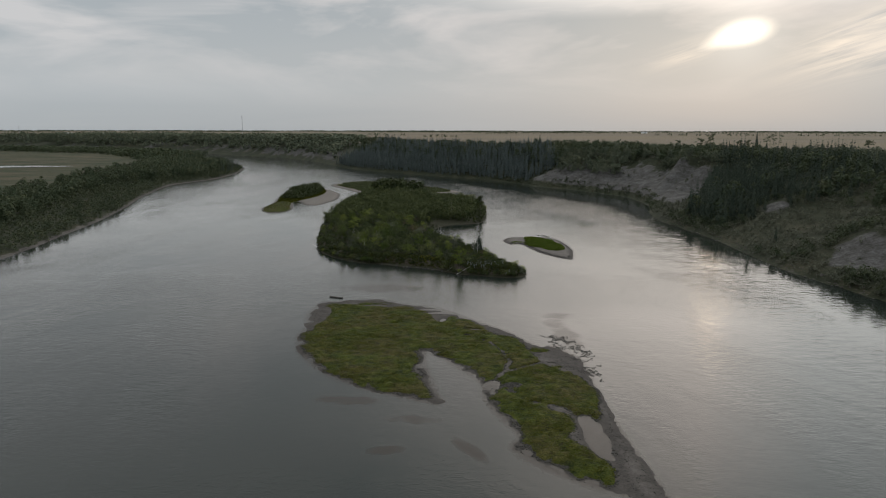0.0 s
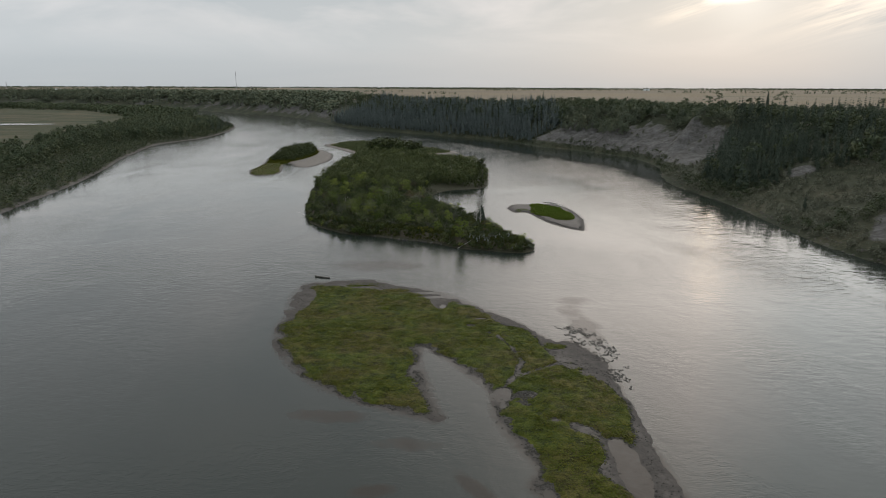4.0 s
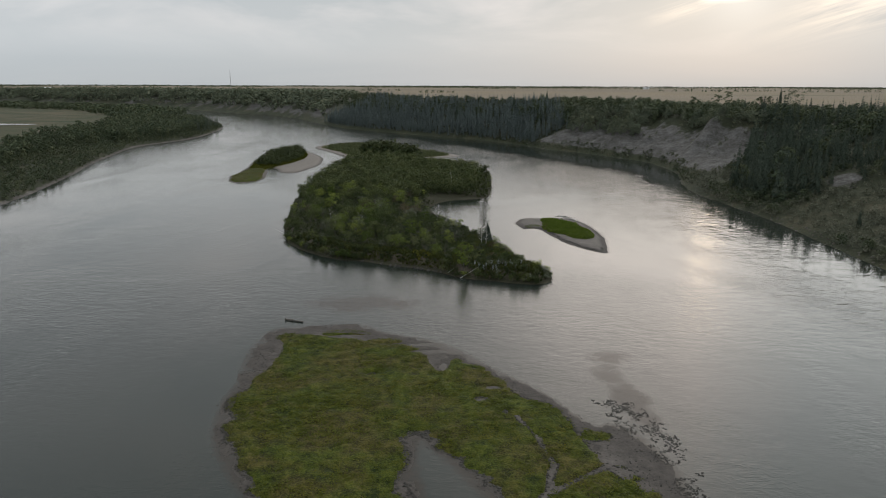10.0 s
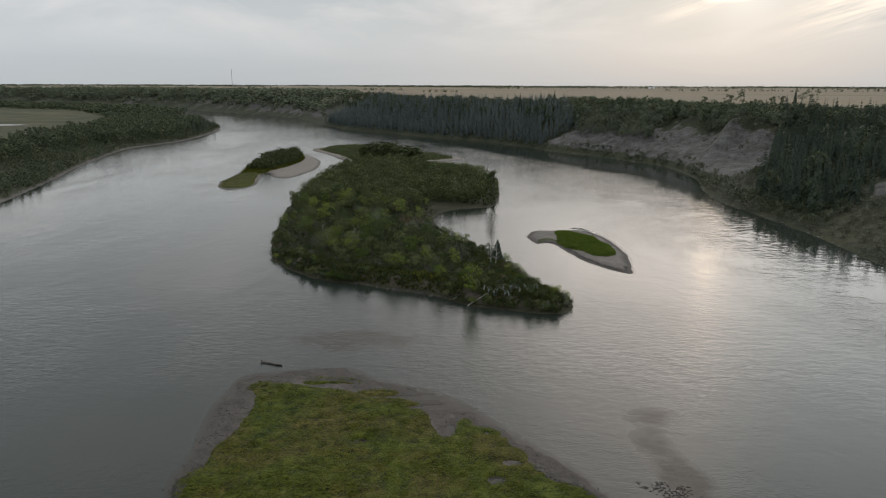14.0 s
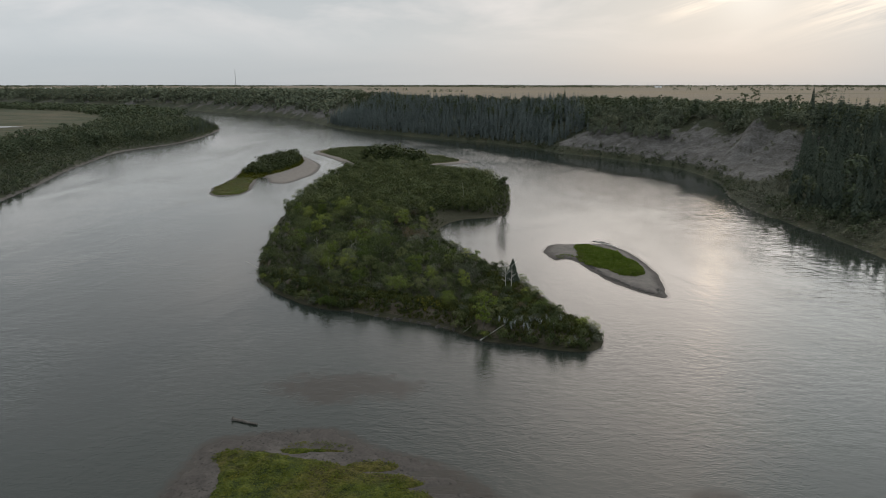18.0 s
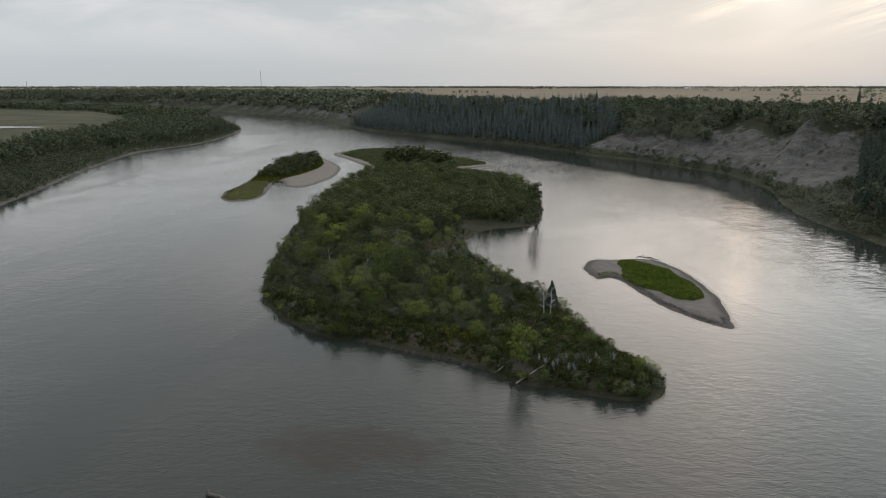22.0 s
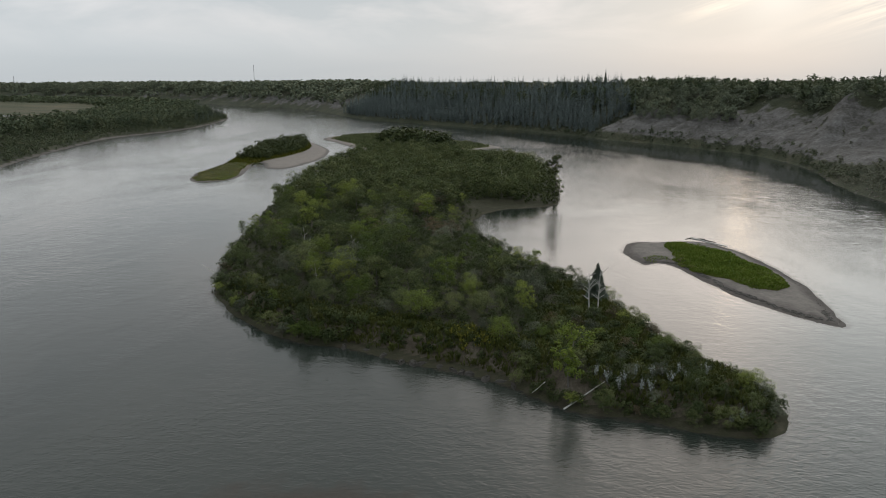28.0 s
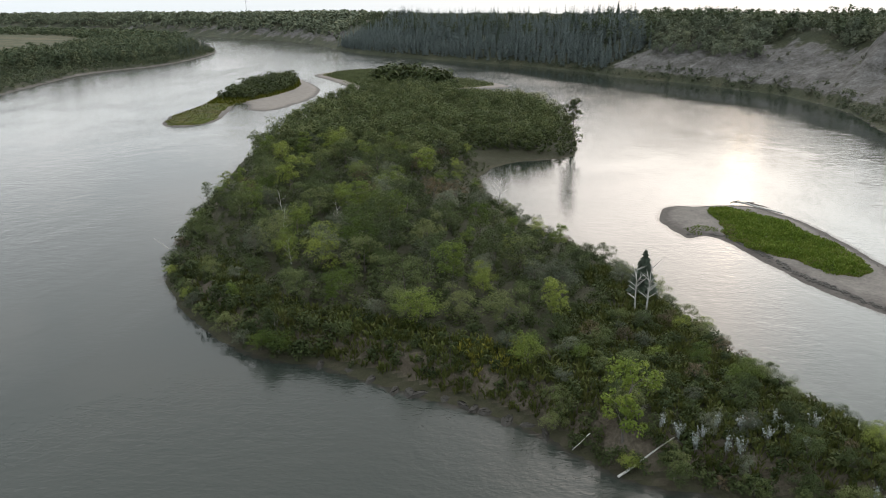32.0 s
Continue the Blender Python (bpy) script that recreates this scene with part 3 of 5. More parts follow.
def valley(x, y):
    """Ground height, and the clay, field and meadow masks."""
    x, y = np.asarray(x, float), np.asarray(y, float)
    dr, dl = inside_distance(right_ring, x, y), inside_distance(left_ring, x, y)
    wob = fnoise(x, y, 22, 4)
    dr_w = dr + wob * np.clip(dr, 0, 12) * 0.35
    u = np.clip(dr_w / bank_run(y), 0, 3.0)
    cliff = smooth(362, 402, y) * (1 - smooth(560, 600, y)) + smooth(880, 980, y) * 0.62
    rise = np.where(u < 1, u ** 0.85, 1.0)
    soft = smooth(-0.05, 1.05, u) * 0.5 + rise * 0.5
    zr = 0.9 * smooth(0, 4, dr) + (TOP - 0.9) * np.clip(np.where(cliff > 0.5, rise, soft), 0, 1)
    zr += np.clip(fnoise(x, y, 45, 4), -1, 1) * 3.0 * smooth(0.05, 0.4, u) * (1 - smooth(0.8, 1.1, u))
    zr += fnoise(x, y, 9, 3) * 1.6 * smooth(0.1, 0.35, u) * (1 - smooth(0.75, 1.0, u)) * (0.4 + cliff)
    along = -0.4 * x + 0.92 * y
    rib = np.abs(fnoise(along, dr * 0.3, 17, 3)) * 2 - 0.7
    zr += cliff * (np.abs(fnoise(along, dr * 0.22, 6.5, 2)) * 2 - 0.6) * 1.3 * smooth(0.05, 0.25, u) * (1 - smooth(0.75, 1.0, u))
    zr += cliff * rib * 3.6 * smooth(0.06, 0.35, u) * (1 - smooth(0.7, 1.0, u))
    # clay mound near the shore, a grey knob higher up, and the pointed bluff with its crest running down to the river
    zr += 8.5 * np.exp(-(((x - 160) / 17) ** 2 + ((y - 192) / 19) ** 2)) + 4.5 * np.exp(-(((x - 171) / 13) ** 2 + ((y - 293) / 13) ** 2))
    k = np.clip(((x - 174) * -36 + (y - 458) * -30) / (36 ** 2 + 30 ** 2), 0, 1)
    crest = np.hypot(x - 174 + 36 * k, y - 458 + 30 * k)
    zr += 4.2 * np.exp(-(crest / 6.5) ** 2) * (1 - 0.8 * k) + 1.5 * np.exp(-(((x - 172) / 12) ** 2 + ((y - 456) / 14) ** 2))
    zr -= 3.2 * np.exp(-(((x - 156) / 12) ** 2 + ((y - 472) / 12) ** 2))
    zr += fnoise(x, y, 420, 3) * 1.2 * smooth(1.0, 1.8, u) + smooth(1500, 4500, y) * 4.0
    zl = 1.7 * smooth(0, 5, dl) + 1.6 * smooth(6, 60, dl) + fnoise(x, y, 60, 4) * 0.7 * smooth(4, 40, dl)
    bed = -0.6 - 1.2 * smooth(0, 12, np.minimum(-dr, -dl))
    z = np.where(dr > 0, zr, np.where(dl > 0, zl, bed))
    steep = smooth(0.03, 0.15, u) * (1 - smooth(0.75, 1.02, u))
    clay = cliff * steep * (1.0 + 0.65 * fnoise(x, y, 30, 3) - np.where(y < 470, 0.5, 1.7) * np.maximum(0, u - 0.34)) * (dr > 0)
    clay += 1.1 * np.exp(-(((x - 146) / 10) ** 2 + ((y - 180) / 15) ** 2)) + 0.9 * np.exp(-(((x - 164) / 7) ** 2 + ((y - 286) / 8) ** 2))
    clay += 0.75 * np.exp(-((((x - 160) + 0.3 * (y - 420)) / 24) ** 2 + ((y - 418) / 38) ** 2)) * (dr > 2)
    deep = 190 * smooth(330, 420, y) * (1 - smooth(640, 760, y)) * smooth(90, 160, x)
    field = smooth(1.5, 1.8, u + 0.25 * fnoise(x, y, 60, 2) - deep / bank_run(y)) * (dr > 0) + (np.abs(x - 300) < 34) * (np.abs(y - 490) < 16) * 1.0
    meadow = smooth(75, 100, dl + 25 * fnoise(x, y, 50, 2)) * (dl > 0) * smooth(330, 480, y)
    meadow = meadow + 0.62 * np.exp(-(((x - 152) / 13) ** 2 + ((y - 497) / 24) ** 2)) * (u > 0.4) * (dr > 0)
    meadow = meadow + 0.75 * np.exp(-(((x - 172) / 14) ** 2 + ((y - 185) / 22) ** 2))
    return z, np.clip(clay, 0, 1), np.clip(field, 0, 1), np.clip(meadow, 0, 1), dr, dl


def axis(lo, fine_lo, fine_hi, hi, step, grow=1.12):
    mid = list(np.arange(fine_lo, fine_hi + 0.1, step))
    a, s = [], step
    while (a[-1] if a else fine_lo) > lo:
        s *= grow
        a.append((a[-1] if a else fine_lo) - s)
    b, s = [], step
    while (b[-1] if b else mid[-1]) < hi:
        s *= grow
        b.append((b[-1] if b else mid[-1]) + s)
    return np.array(a[::-1] + mid + b)


gx, gy = axis(-4950, -300, 330, 4950, 3.0), axis(-700, 100, 740, 4950, 3.0, 1.06)
GX, GY = np.meshgrid(gx, gy)
GZ, g_clay, g_field, g_mead, g_dr, g_dl = valley(GX, GY)
g_shore = np.where(g_dl > -5, 1 - smooth(0.5, 3.6, g_dl), 0.42 * (1 - smooth(0.5, 4.0, g_dr)))
g_col = np.stack([g_clay, g_field, g_mead, g_shore], -1).reshape(-1, 4)
ground = new("ground", grid_mesh("ground", gx, gy, GZ, M["ground"], None, g_col))
tagged(ground, "river valley ground with clay cliffs, scrub and stubble fields", "ground", kind="structure")
def height(x, y):
    return valley(np.atleast_1d(x), np.atleast_1d(y))[0]


# ---- islands ----
ISLET = [(-34, 140), (-25.6, 142.3), (-17, 143.5), (-10.5, 138.5), (-2, 135), (4, 130), (11, 120.4), (17.7, 112), (22, 104), (25, 99.6),
         (29, 100), (33, 90), (33, 76), (33, 60), (33.9, 48), (34.7, 33), (34, 24), (31.5, 22), (30.5, 33), (28, 35.3), (25.4, 36.5),
         (19.2, 41.7), (15.5, 46.5), (15, 49.5), (16.4, 52.5), (12.6, 62), (11.1, 69), (10.5, 77), (5.4, 86), (0.9, 93.4), (-1.4, 95.5),
         (-1.9, 90), (0, 80), (1.2, 73), (2.5, 65.8), (-5, 68.7), (-13, 73), (-22.4, 81.3), (-30.4, 94), (-33.5, 106), (-33.5, 114),
         (-35.4, 125), (-35.2, 134)]
ISLET_TURF = [(-29.8, 136), (-20, 135.6), (-10.6, 131.6), (-4, 129.8), (0.7, 119.5), (4, 125), (10.2, 119.5), (13.2, 111.3), (19, 105.5),
              (21.3, 97), (25, 89.5), (29.4, 84), (31.4, 77.5), (32, 70), (30, 60.8), (27.8, 62.4), (23.5, 66), (22, 64), (24.6, 59.5),
              (24.3, 55), (23.2, 51.5), (26, 47.8), (27.8, 44), (27.6, 38), (24.5, 37.6), (19.4, 42.2), (16.2, 46.3), (15.4, 49.2),
              (17, 52.8), (15, 58.6), (12.3, 63), (11.6, 70), (11.2, 75), (8.6, 82), (3.2, 91.3), (-1.6, 96.7), (-2.7, 83), (-2.9, 77),
              (0, 70), (-5, 69.6), (-11, 72), (-18, 77.4), (-22.7, 82.8), (-26, 90), (-29, 101), (-30.5, 107), (-29.5, 114), (-27.8, 126)]
BIG = [(-52, 223), (-47.5, 216), (-43.4, 210), (-36, 202.5), (-30.8, 198.8), (-22.7, 196.5), (-12.8, 191.7), (-2.9, 187.3), (5.9, 180),
       (12.6, 178), (19.7, 175.8), (25.5, 175), (29.2, 179.5), (29.4, 185), (25, 192.5), (22, 201), (19, 212), (16, 221), (12, 233), (4, 243), (0, 256),
       (-5, 272), (-6.5, 288), (-1, 301), (9, 307), (16, 311), (19, 317), (22, 345), (22, 385), (12, 425), (-2, 450), (-30, 462),
       (-62, 448), (-70, 415), (-70, 380), (-70, 335), (-67, 300), (-62, 268), (-57, 243)]
BAR = [(-111, 560), (-92, 598), (-53, 594), (-25, 551), (-8, 528), (7, 497), (-6, 482), (-20, 470), (-20, 440), (-60, 440), (-72, 443), (-75, 482), (-92, 520)]
SMALL = [(26.4, 255), (29.9, 263.5), (36, 264.3), (46, 265), (51.5, 255.4), (53.5, 245), (54, 236), (53.8, 228), (52.5, 219), (50.4, 209),
         (46, 212), (42.7, 216.5), (39.4, 223.3), (37, 231), (34.2, 241.6), (31.7, 244.8), (28.3, 243.6), (26.8, 250)]
SMALL_TURF = [(37.6, 260.8), (43.5, 259.6), (47.4, 252.6), (50.0, 244.8), (50.2, 235.0), (49.4, 226.8), (46.8, 224.2), (44.2, 226.6), (40.2, 233.2), (35.2, 241.4), (34.8, 248.5)]
FAR = [(-115, 358.5), (-121.5, 380), (-122, 400), (-125, 425), (-130, 455), (-132, 500), (-122, 545), (-108, 522), (-89.5, 481), (-83.2, 444),
       (-84.5, 414), (-89, 396), (-98.5, 398), (-103.5, 412), (-110.5, 420), (-107.5, 406), (-103.5, 389), (-99.8, 367), (-102.2, 359.4), (-108, 354.8)]
FAR_TURF = [(-114, 359.5), (-120, 380), (-119.5, 398), (-120, 412), (-124, 430), (-128, 456), (-130, 498), (-121, 538), (-109, 515), (-100, 480), (-101, 445),
            (-106, 424), (-109.5, 412), (-106, 391), (-101, 366), (-106, 357.5)]
rings = {k: smooth_ring(v) for k, v in (("islet", ISLET), ("islet_turf", ISLET_TURF), ("big", BIG), ("bar", BAR), ("small", SMALL),
                                         ("small_turf", SMALL_TURF), ("far", FAR), ("far_turf", FAR_TURF))}


def ragged(ring, x, y, size, amount):
    return inside_distance(ring, x, y) + fnoise(x, y, size, 4) * amount


def islet_z(x, y):
    d = ragged(rings["islet"], x, y, 5, 1.5)
    d = d + 0.5 * fnoise(x, y, 1.6, 4, 0.65)
    z = 0.12 * smooth(-0.5, 3.6, d) + 0.13 * smooth(2, 8, d) + fnoise(x, y, 2.2, 4) * 0.10 * smooth(-0.5, 1.5, d) - 0.6 * smooth(0.2, -3, d)
    # a shallow pool between the sward and the outer spit
    for ox, oy, rx, ry in ((-1.5, 128.6, 4.2, 1.0), (1.6, 121.0, 0.9, 2.6), (8.2, 108.6, 1.6, 1.2), (13.2, 76.0, 1.0, 2.2), (-11.0, 118.0, 1.2, 0.8), (-3.0, 132.2, 3.2, 0.7), (20.5, 66.5, 1.2, 1.0)):
        z = z - 0.34 * np.exp(-(((x - ox) / rx) ** 2 + ((y - oy) / ry) ** 2)) * (1 + 0.4 * fnoise(x, y, 1.5, 2))
    pool = np.exp(-(((x - 28.6 - 0.03 * (53 - y)) / 1.9) ** 2 + ((y - 53) / 8.5) ** 4))
    spit = np.exp(-((x - 32.6 - 0.02 * (60 - y)) / 1.5) ** 2) * smooth(24, 32, y) * smooth(86, 76, y)
    return z - 0.42 * pool + 0.16 * spit - 0.01


def big_z(x, y):
    d = ragged(rings["big"], x, y, 5, 0.9)
    cut = np.where(y < 260, smooth(1.2, 4.6, d), smooth(1.0, 9, d))
    low = 0.35 * smooth(0, 1.2, d)
    bay = np.exp(-(((x - 8) / 14) ** 2 + ((y - 306) / 5) ** 2))
    return low + np.where(y < 215, 2.2, 1.5) * cut * (1 - bay) + 0.5 * smooth(6, 25, d) + fnoise(x, y, 6, 3) * 0.22 * smooth(1, 4, d) - 0.7 * smooth(0, -3, d)


def low_z(key, top, size=5, amount=0.8):
    def f(x, y):
        d = ragged(rings[key], x, y, size, amount)
        return top * smooth(0, 4, d) + fnoise(x, y, 4, 3) * 0.06 * smooth(0, 2, d) - 0.6 * smooth(0.2, -3, d)
    return f


def island(name, key, zf, step, mat, label):
    r = rings[key]
    lo, hi = r.min(0) - 4, r.max(0) + 4
    xs, ys = np.arange(lo[0], hi[0], step), np.arange(lo[1], hi[1], step)
    X, Y = np.meshgrid(xs, ys)
    Z = zf(X, Y)
    ob = new(name, grid_mesh(name, xs, ys, Z, mat, inside_distance(r, X, Y) > -3))
    return tagged(ob, label, "island", kind="structure")


island("islet_ground", "islet", islet_z, 0.4, M["mud"], "low muddy islet shore of grey silt")
island("island_ground", "big", big_z, 0.6, M["soil"], "wooded river island with an eroded earth bank")
island("gravel_bar_ground", "bar", low_z("bar", 0.5), 1.5, M["sand"], "low sand bar behind the wooded island")
island("sand_islet_ground", "small", low_z("small", 0.55, 4, 0.5), 0.5, M["mud"], "small sandy islet of grey silt")
island("far_islet_ground", "far", low_z("far", 0.6), 1.5, M["sand"], "long sandy islet with a pale spit")

wx, wy = axis(-5000, -40, 60, 1200, 1.0, 1.25), axis(-700, 20, 268, 2400, 1.0, 1.25)
WX, WY = np.meshgrid(wx, wy)
rim = np.zeros(WX.shape)
for key, reach in (("islet", 2.2), ("big", 1.6), ("small", 2.0)):
    rim = np.maximum(rim, smooth(-reach, 0.5, inside_distance(rings[key], WX, WY)))
water = new("water", grid_mesh("water", wx, wy, np.zeros(WX.shape), M["water"], None, np.stack([rim, rim, rim, rim], -1).reshape(-1, 4)))
tagged(water, "calm grey-green river water with light ripples", "river", kind="structure")


# ---- plants as arrays ----
def leaf_cards(rng, centre, n, size, lift=0.3, out=None):
    """Small bent leaf sprays: each a kite of two halves is too fine to see, so one kite."""
    nrm = rng.normal(size=(n, 3))
    nrm[:, 2] = np.abs(nrm[:, 2]) * 0.8 + lift
    if out is not None:
        nrm = nrm * 0.5 + out * 1.25
    nrm /= np.linalg.norm(nrm, axis=1)[:, None]
    a = np.cross(nrm, rng.normal(size=(n, 3)))
    a /= np.linalg.norm(a, axis=1)[:, None] + 1e-9
    b = np.cross(nrm, a)
    s = size * rng.uniform(0.6, 1.35, (n, 1))
    v = np.stack([centre - a * s, centre - b * s * 0.55 + a * s * 0.1, centre + a * s, centre + b * s * 0.55 + a * s * 0.1], 1)
    return v.reshape(-1, 3), np.arange(4 * n).reshape(n, 4)


def join(*sets):
    vs, qs, k = [], [], 0
    for v, q in sets:
        vs.append(v)
        qs.append(q + k)
        k += len(v)
    return np.vstack(vs), np.vstack(qs)


def crown(rng, h, w, n, size, lobes=9, base=0.15):
    """A bush or tree crown: uneven lobes, each a heap of leafy clumps with dark gaps between them."""
    sets = []
    heaps = max(1, int(round(n / lobes / 52.0)))
    for i in range(lobes):
        k = base + (0.84 - base) * ((i + rng.rand()) / lobes) ** 0.8
        spread = w * 0.5 * (1 - abs(k - 0.42) ** 1.6 * 1.1)
        ang = rng.uniform(0, 2 * np.pi)
        rad = spread * math.sqrt(rng.uniform(0.0, 1.0)) * 0.8
        c = np.array([math.cos(ang) * rad, math.sin(ang) * rad, h * k])
        r = w * rng.uniform(0.17, 0.31)
        tall = rng.uniform(0.75, 1.15)
        for j in range(heaps):
            m = max(3, int(n / lobes / heaps * rng.uniform(0.7, 1.3)))
            o, q = np.zeros(3), r
            if heaps > 1:
                o = rng.normal(size=3)
                o[2] = abs(o[2]) * 0.9 - 0.15
                o *= r * rng.uniform(0.75, 1.0) / np.linalg.norm(o)
                q = r * rng.uniform(0.34, 0.56)
            d = rng.normal(size=(m, 3))
            d[:, 2] = np.where(rng.rand(m) < 0.85, np.abs(d[:, 2]), d[:, 2])
            d /= np.linalg.norm(d, axis=1)[:, None]
            p = c + (o + d * q * rng.uniform(0.7, 1.08, (m, 1))) * np.array([1, 1, tall])
            p[:, 2] = np.maximum(p[:, 2], 0.03 * h)
            sets.append(leaf_cards(rng, p, m, size, 0.3, d))
    return join(*sets)


def spruce(rng, h, w, layers, arms, droop=0.95):
    """Whorls of drooping boughs on a thin stem, narrowing to a tip."""
    vs, qs = [], []
    k = 0
    for i in range(layers):
        f = (i + rng.uniform(0, 0.5)) / layers
        z = h * (0.12 + 0.88 * f)
        r = w * 0.5 * (1 - f) ** 0.85 * rng.uniform(0.8, 1.15) + 0.015 * w
        for j in range(arms):
            a = 2 * np.pi * (j + rng.uniform(-0.35, 0.35)) / arms + i * 0.7
            rr = r * rng.uniform(0.7, 1.15)
            d, e = np.array([math.cos(a), math.sin(a), 0]), np.array([-math.sin(a), math.cos(a), 0])
            up = np.array([0, 0, 1.0])
            half = rr * 0.30 + 0.02 * w
            vs += [up * z, d * rr * 0.6 + e * half + up * (z - droop * rr * 0.5), d * rr + up * (z - droop * rr * 1.25), d * rr * 0.6 - e * half + up * (z - droop * rr * 0.5)]
            qs.append((k, k + 1, k + 2, k + 3))
            k += 4
    return np.array(vs), np.array(qs)


def stem(p0, p1, r0, r1, sides=6):
    """A tapered limb from p0 to p1."""
    p0, p1 = np.array(p0, float), np.array(p1, float)
    d = (p1 - p0) / (np.linalg.norm(p1 - p0) + 1e-9)
    a = np.cross(d, (0.3, 0.9, 0.1) if abs(d[2]) > 0.5 else (0, 0, 1.0))
    a /= np.linalg.norm(a)
    b = np.cross(d, a)
    ang = np.linspace(0, 2 * np.pi, sides, endpoint=False)
    ring = np.cos(ang)[:, None] * a + np.sin(ang)[:, None] * b
    v = np.vstack([p0 + ring * r0, p1 + ring * r1])
    q = np.array([(i, (i + 1) % sides, sides + (i + 1) % sides, sides + i) for i in range(sides)])
    return v, q


def branching(rng, h, r, lean=0.0, limbs=5, reach=0.35):
    """A trunk in short crooked lengths with side limbs."""
    sets, p, tips = [], np.array([0.0, 0, -0.3]), []
    steps = 5
    for i in range(steps):
        q = np.array([lean * h * (i + 1) / steps + rng.uniform(-0.03, 0.03) * h, rng.uniform(-0.03, 0.03) * h, h * (i + 1) / steps])
        sets.append(stem(p, q, r * (1 - i / steps * 0.85), r * (1 - (i + 1) / steps * 0.85)))
        if i:
            tips.append((p.copy(), r * (1 - i / steps * 0.8)))
        p = q
    for i in range(limbs):
        o, rr = tips[i % len(tips)]
        a = rng.uniform(0, 2 * np.pi)
        e = o + np.array([math.cos(a), math.sin(a), rng.uniform(0.4, 1.1)]) * h * reach * rng.uniform(0.6, 1.1)
        sets.append(stem(o, e, rr * 0.55, rr * 0.12, 5))
        for j in range(2):
            m = o + (e - o) * rng.uniform(0.35, 0.8)
            a2 = a + rng.uniform(-1, 1)
            sets.append(stem(m, m + np.array([math.cos(a2), math.sin(a2), rng.uniform(0.2, 1.0)]) * h * reach * 0.4, rr * 0.25, rr * 0.06, 4))
    return join(*sets)


def scatter(rng, name, kinds, px, py, pz, scale, mat, label, category, squash=None):
    """Many plants too far or too many to count, joined into one mesh."""
    n = len(px)
    pick, ang = rng.randint(0, len(kinds), n), rng.uniform(0, 2 * np.pi, n)
    sq = np.ones(n) if squash is None else squash
    vs, qs, k = [], [], 0
    for i, (v, q) in enumerate(kinds):
        m = pick == i
        if not m.any():
            continue
        c, s = np.cos(ang[m])[:, None], np.sin(ang[m])[:, None]
        sc = scale[m][:, None]
        x = (v[None, :, 0] * c - v[None, :, 1] * s) * sc + px[m][:, None]
        y = (v[None, :, 0] * s + v[None, :, 1] * c) * sc + py[m][:, None]
        z = v[None, :, 2] * sc * sq[m][:, None] + pz[m][:, None]
        vs.append(np.stack([x, y, z], -1).reshape(-1, 3))
        off = (np.arange(m.sum()) * len(v))[:, None, None] + k
        qs.append((q[None] + off).reshape(-1, q.shape[1]))
        k += m.sum() * len(v)
    ob = new(name, mesh_np(name, np.vstack(vs), np.vstack(qs), mat))
    return tagged(ob, label, category, kind="stuff")


def jitter(rng, x0, x1, y0, y1, step):
    xs, ys = np.meshgrid(np.arange(x0, x1, step), np.arange(y0, y1, step))
    return (xs + rng.uniform(-0.5, 0.5, xs.shape) * step).ravel(), (ys + rng.uniform(-0.5, 0.5, ys.shape) * step).ravel()


rng = np.random.RandomState(11)
bush_far = [crown(rng, 1.0, 1.25, 70, 0.15, 6, 0.08) for _ in range(5)]
tree_far = [crown(rng, 1.0, rng.uniform(0.5, 0.85), 180, 0.066, 10, 0.12) for _ in range(8)]
spruce_far = [spruce(rng, 1.0, 0.25, 16, 6, 0.75) for _ in range(6)]
tree_wide = [crown(rng, 1.0, 1.7, 40, 0.2, 8, 0.0) for _ in range(5)]
tree_cheap = [crown(rng, 1.0, 1.0, 34, 0.2, 6, 0.05) for _ in range(5)]
bush_mid = [crown(rng, 1.0, 1.3, 150, 0.10, 8, 0.05) for _ in range(5)]
bush_low = [crown(rng, 1.0, 1.35, 58, 0.14, 6, 0.06) for _ in range(6)]


# ---- woods on the banks ----
def forest(rng, name, kinds, box, step, rule, size, mat, label, category):
    x, y = jitter(rng, *box, step)
    z, clay, field, mead, dr, dl = valley(x, y)
    keep = rule(x, y, z, dr, dl, clay, field, mead) > rng.rand(len(x))
    x, y, z = x[keep], y[keep], z[keep]
    s = rng.uniform(size[0], size[1], len(x)) * (1 + 0.25 * fnoise(x, y, 30, 2))
    return scatter(rng, name, kinds, x, y, z - 0.15, s, mat, label, category)


def open_bluff(x, y):
    """Nought on the bare bluff and its grassy hollow, where no wood grows."""
    bare = np.minimum(np.hypot((x - 151) / 15, (y - 497) / 30), np.hypot((x - 158 + 0.3 * (y - 420)) / 26, (y - 420) / 46))
    return bare + 0.3 * fnoise(x, y, 12, 2) > 1


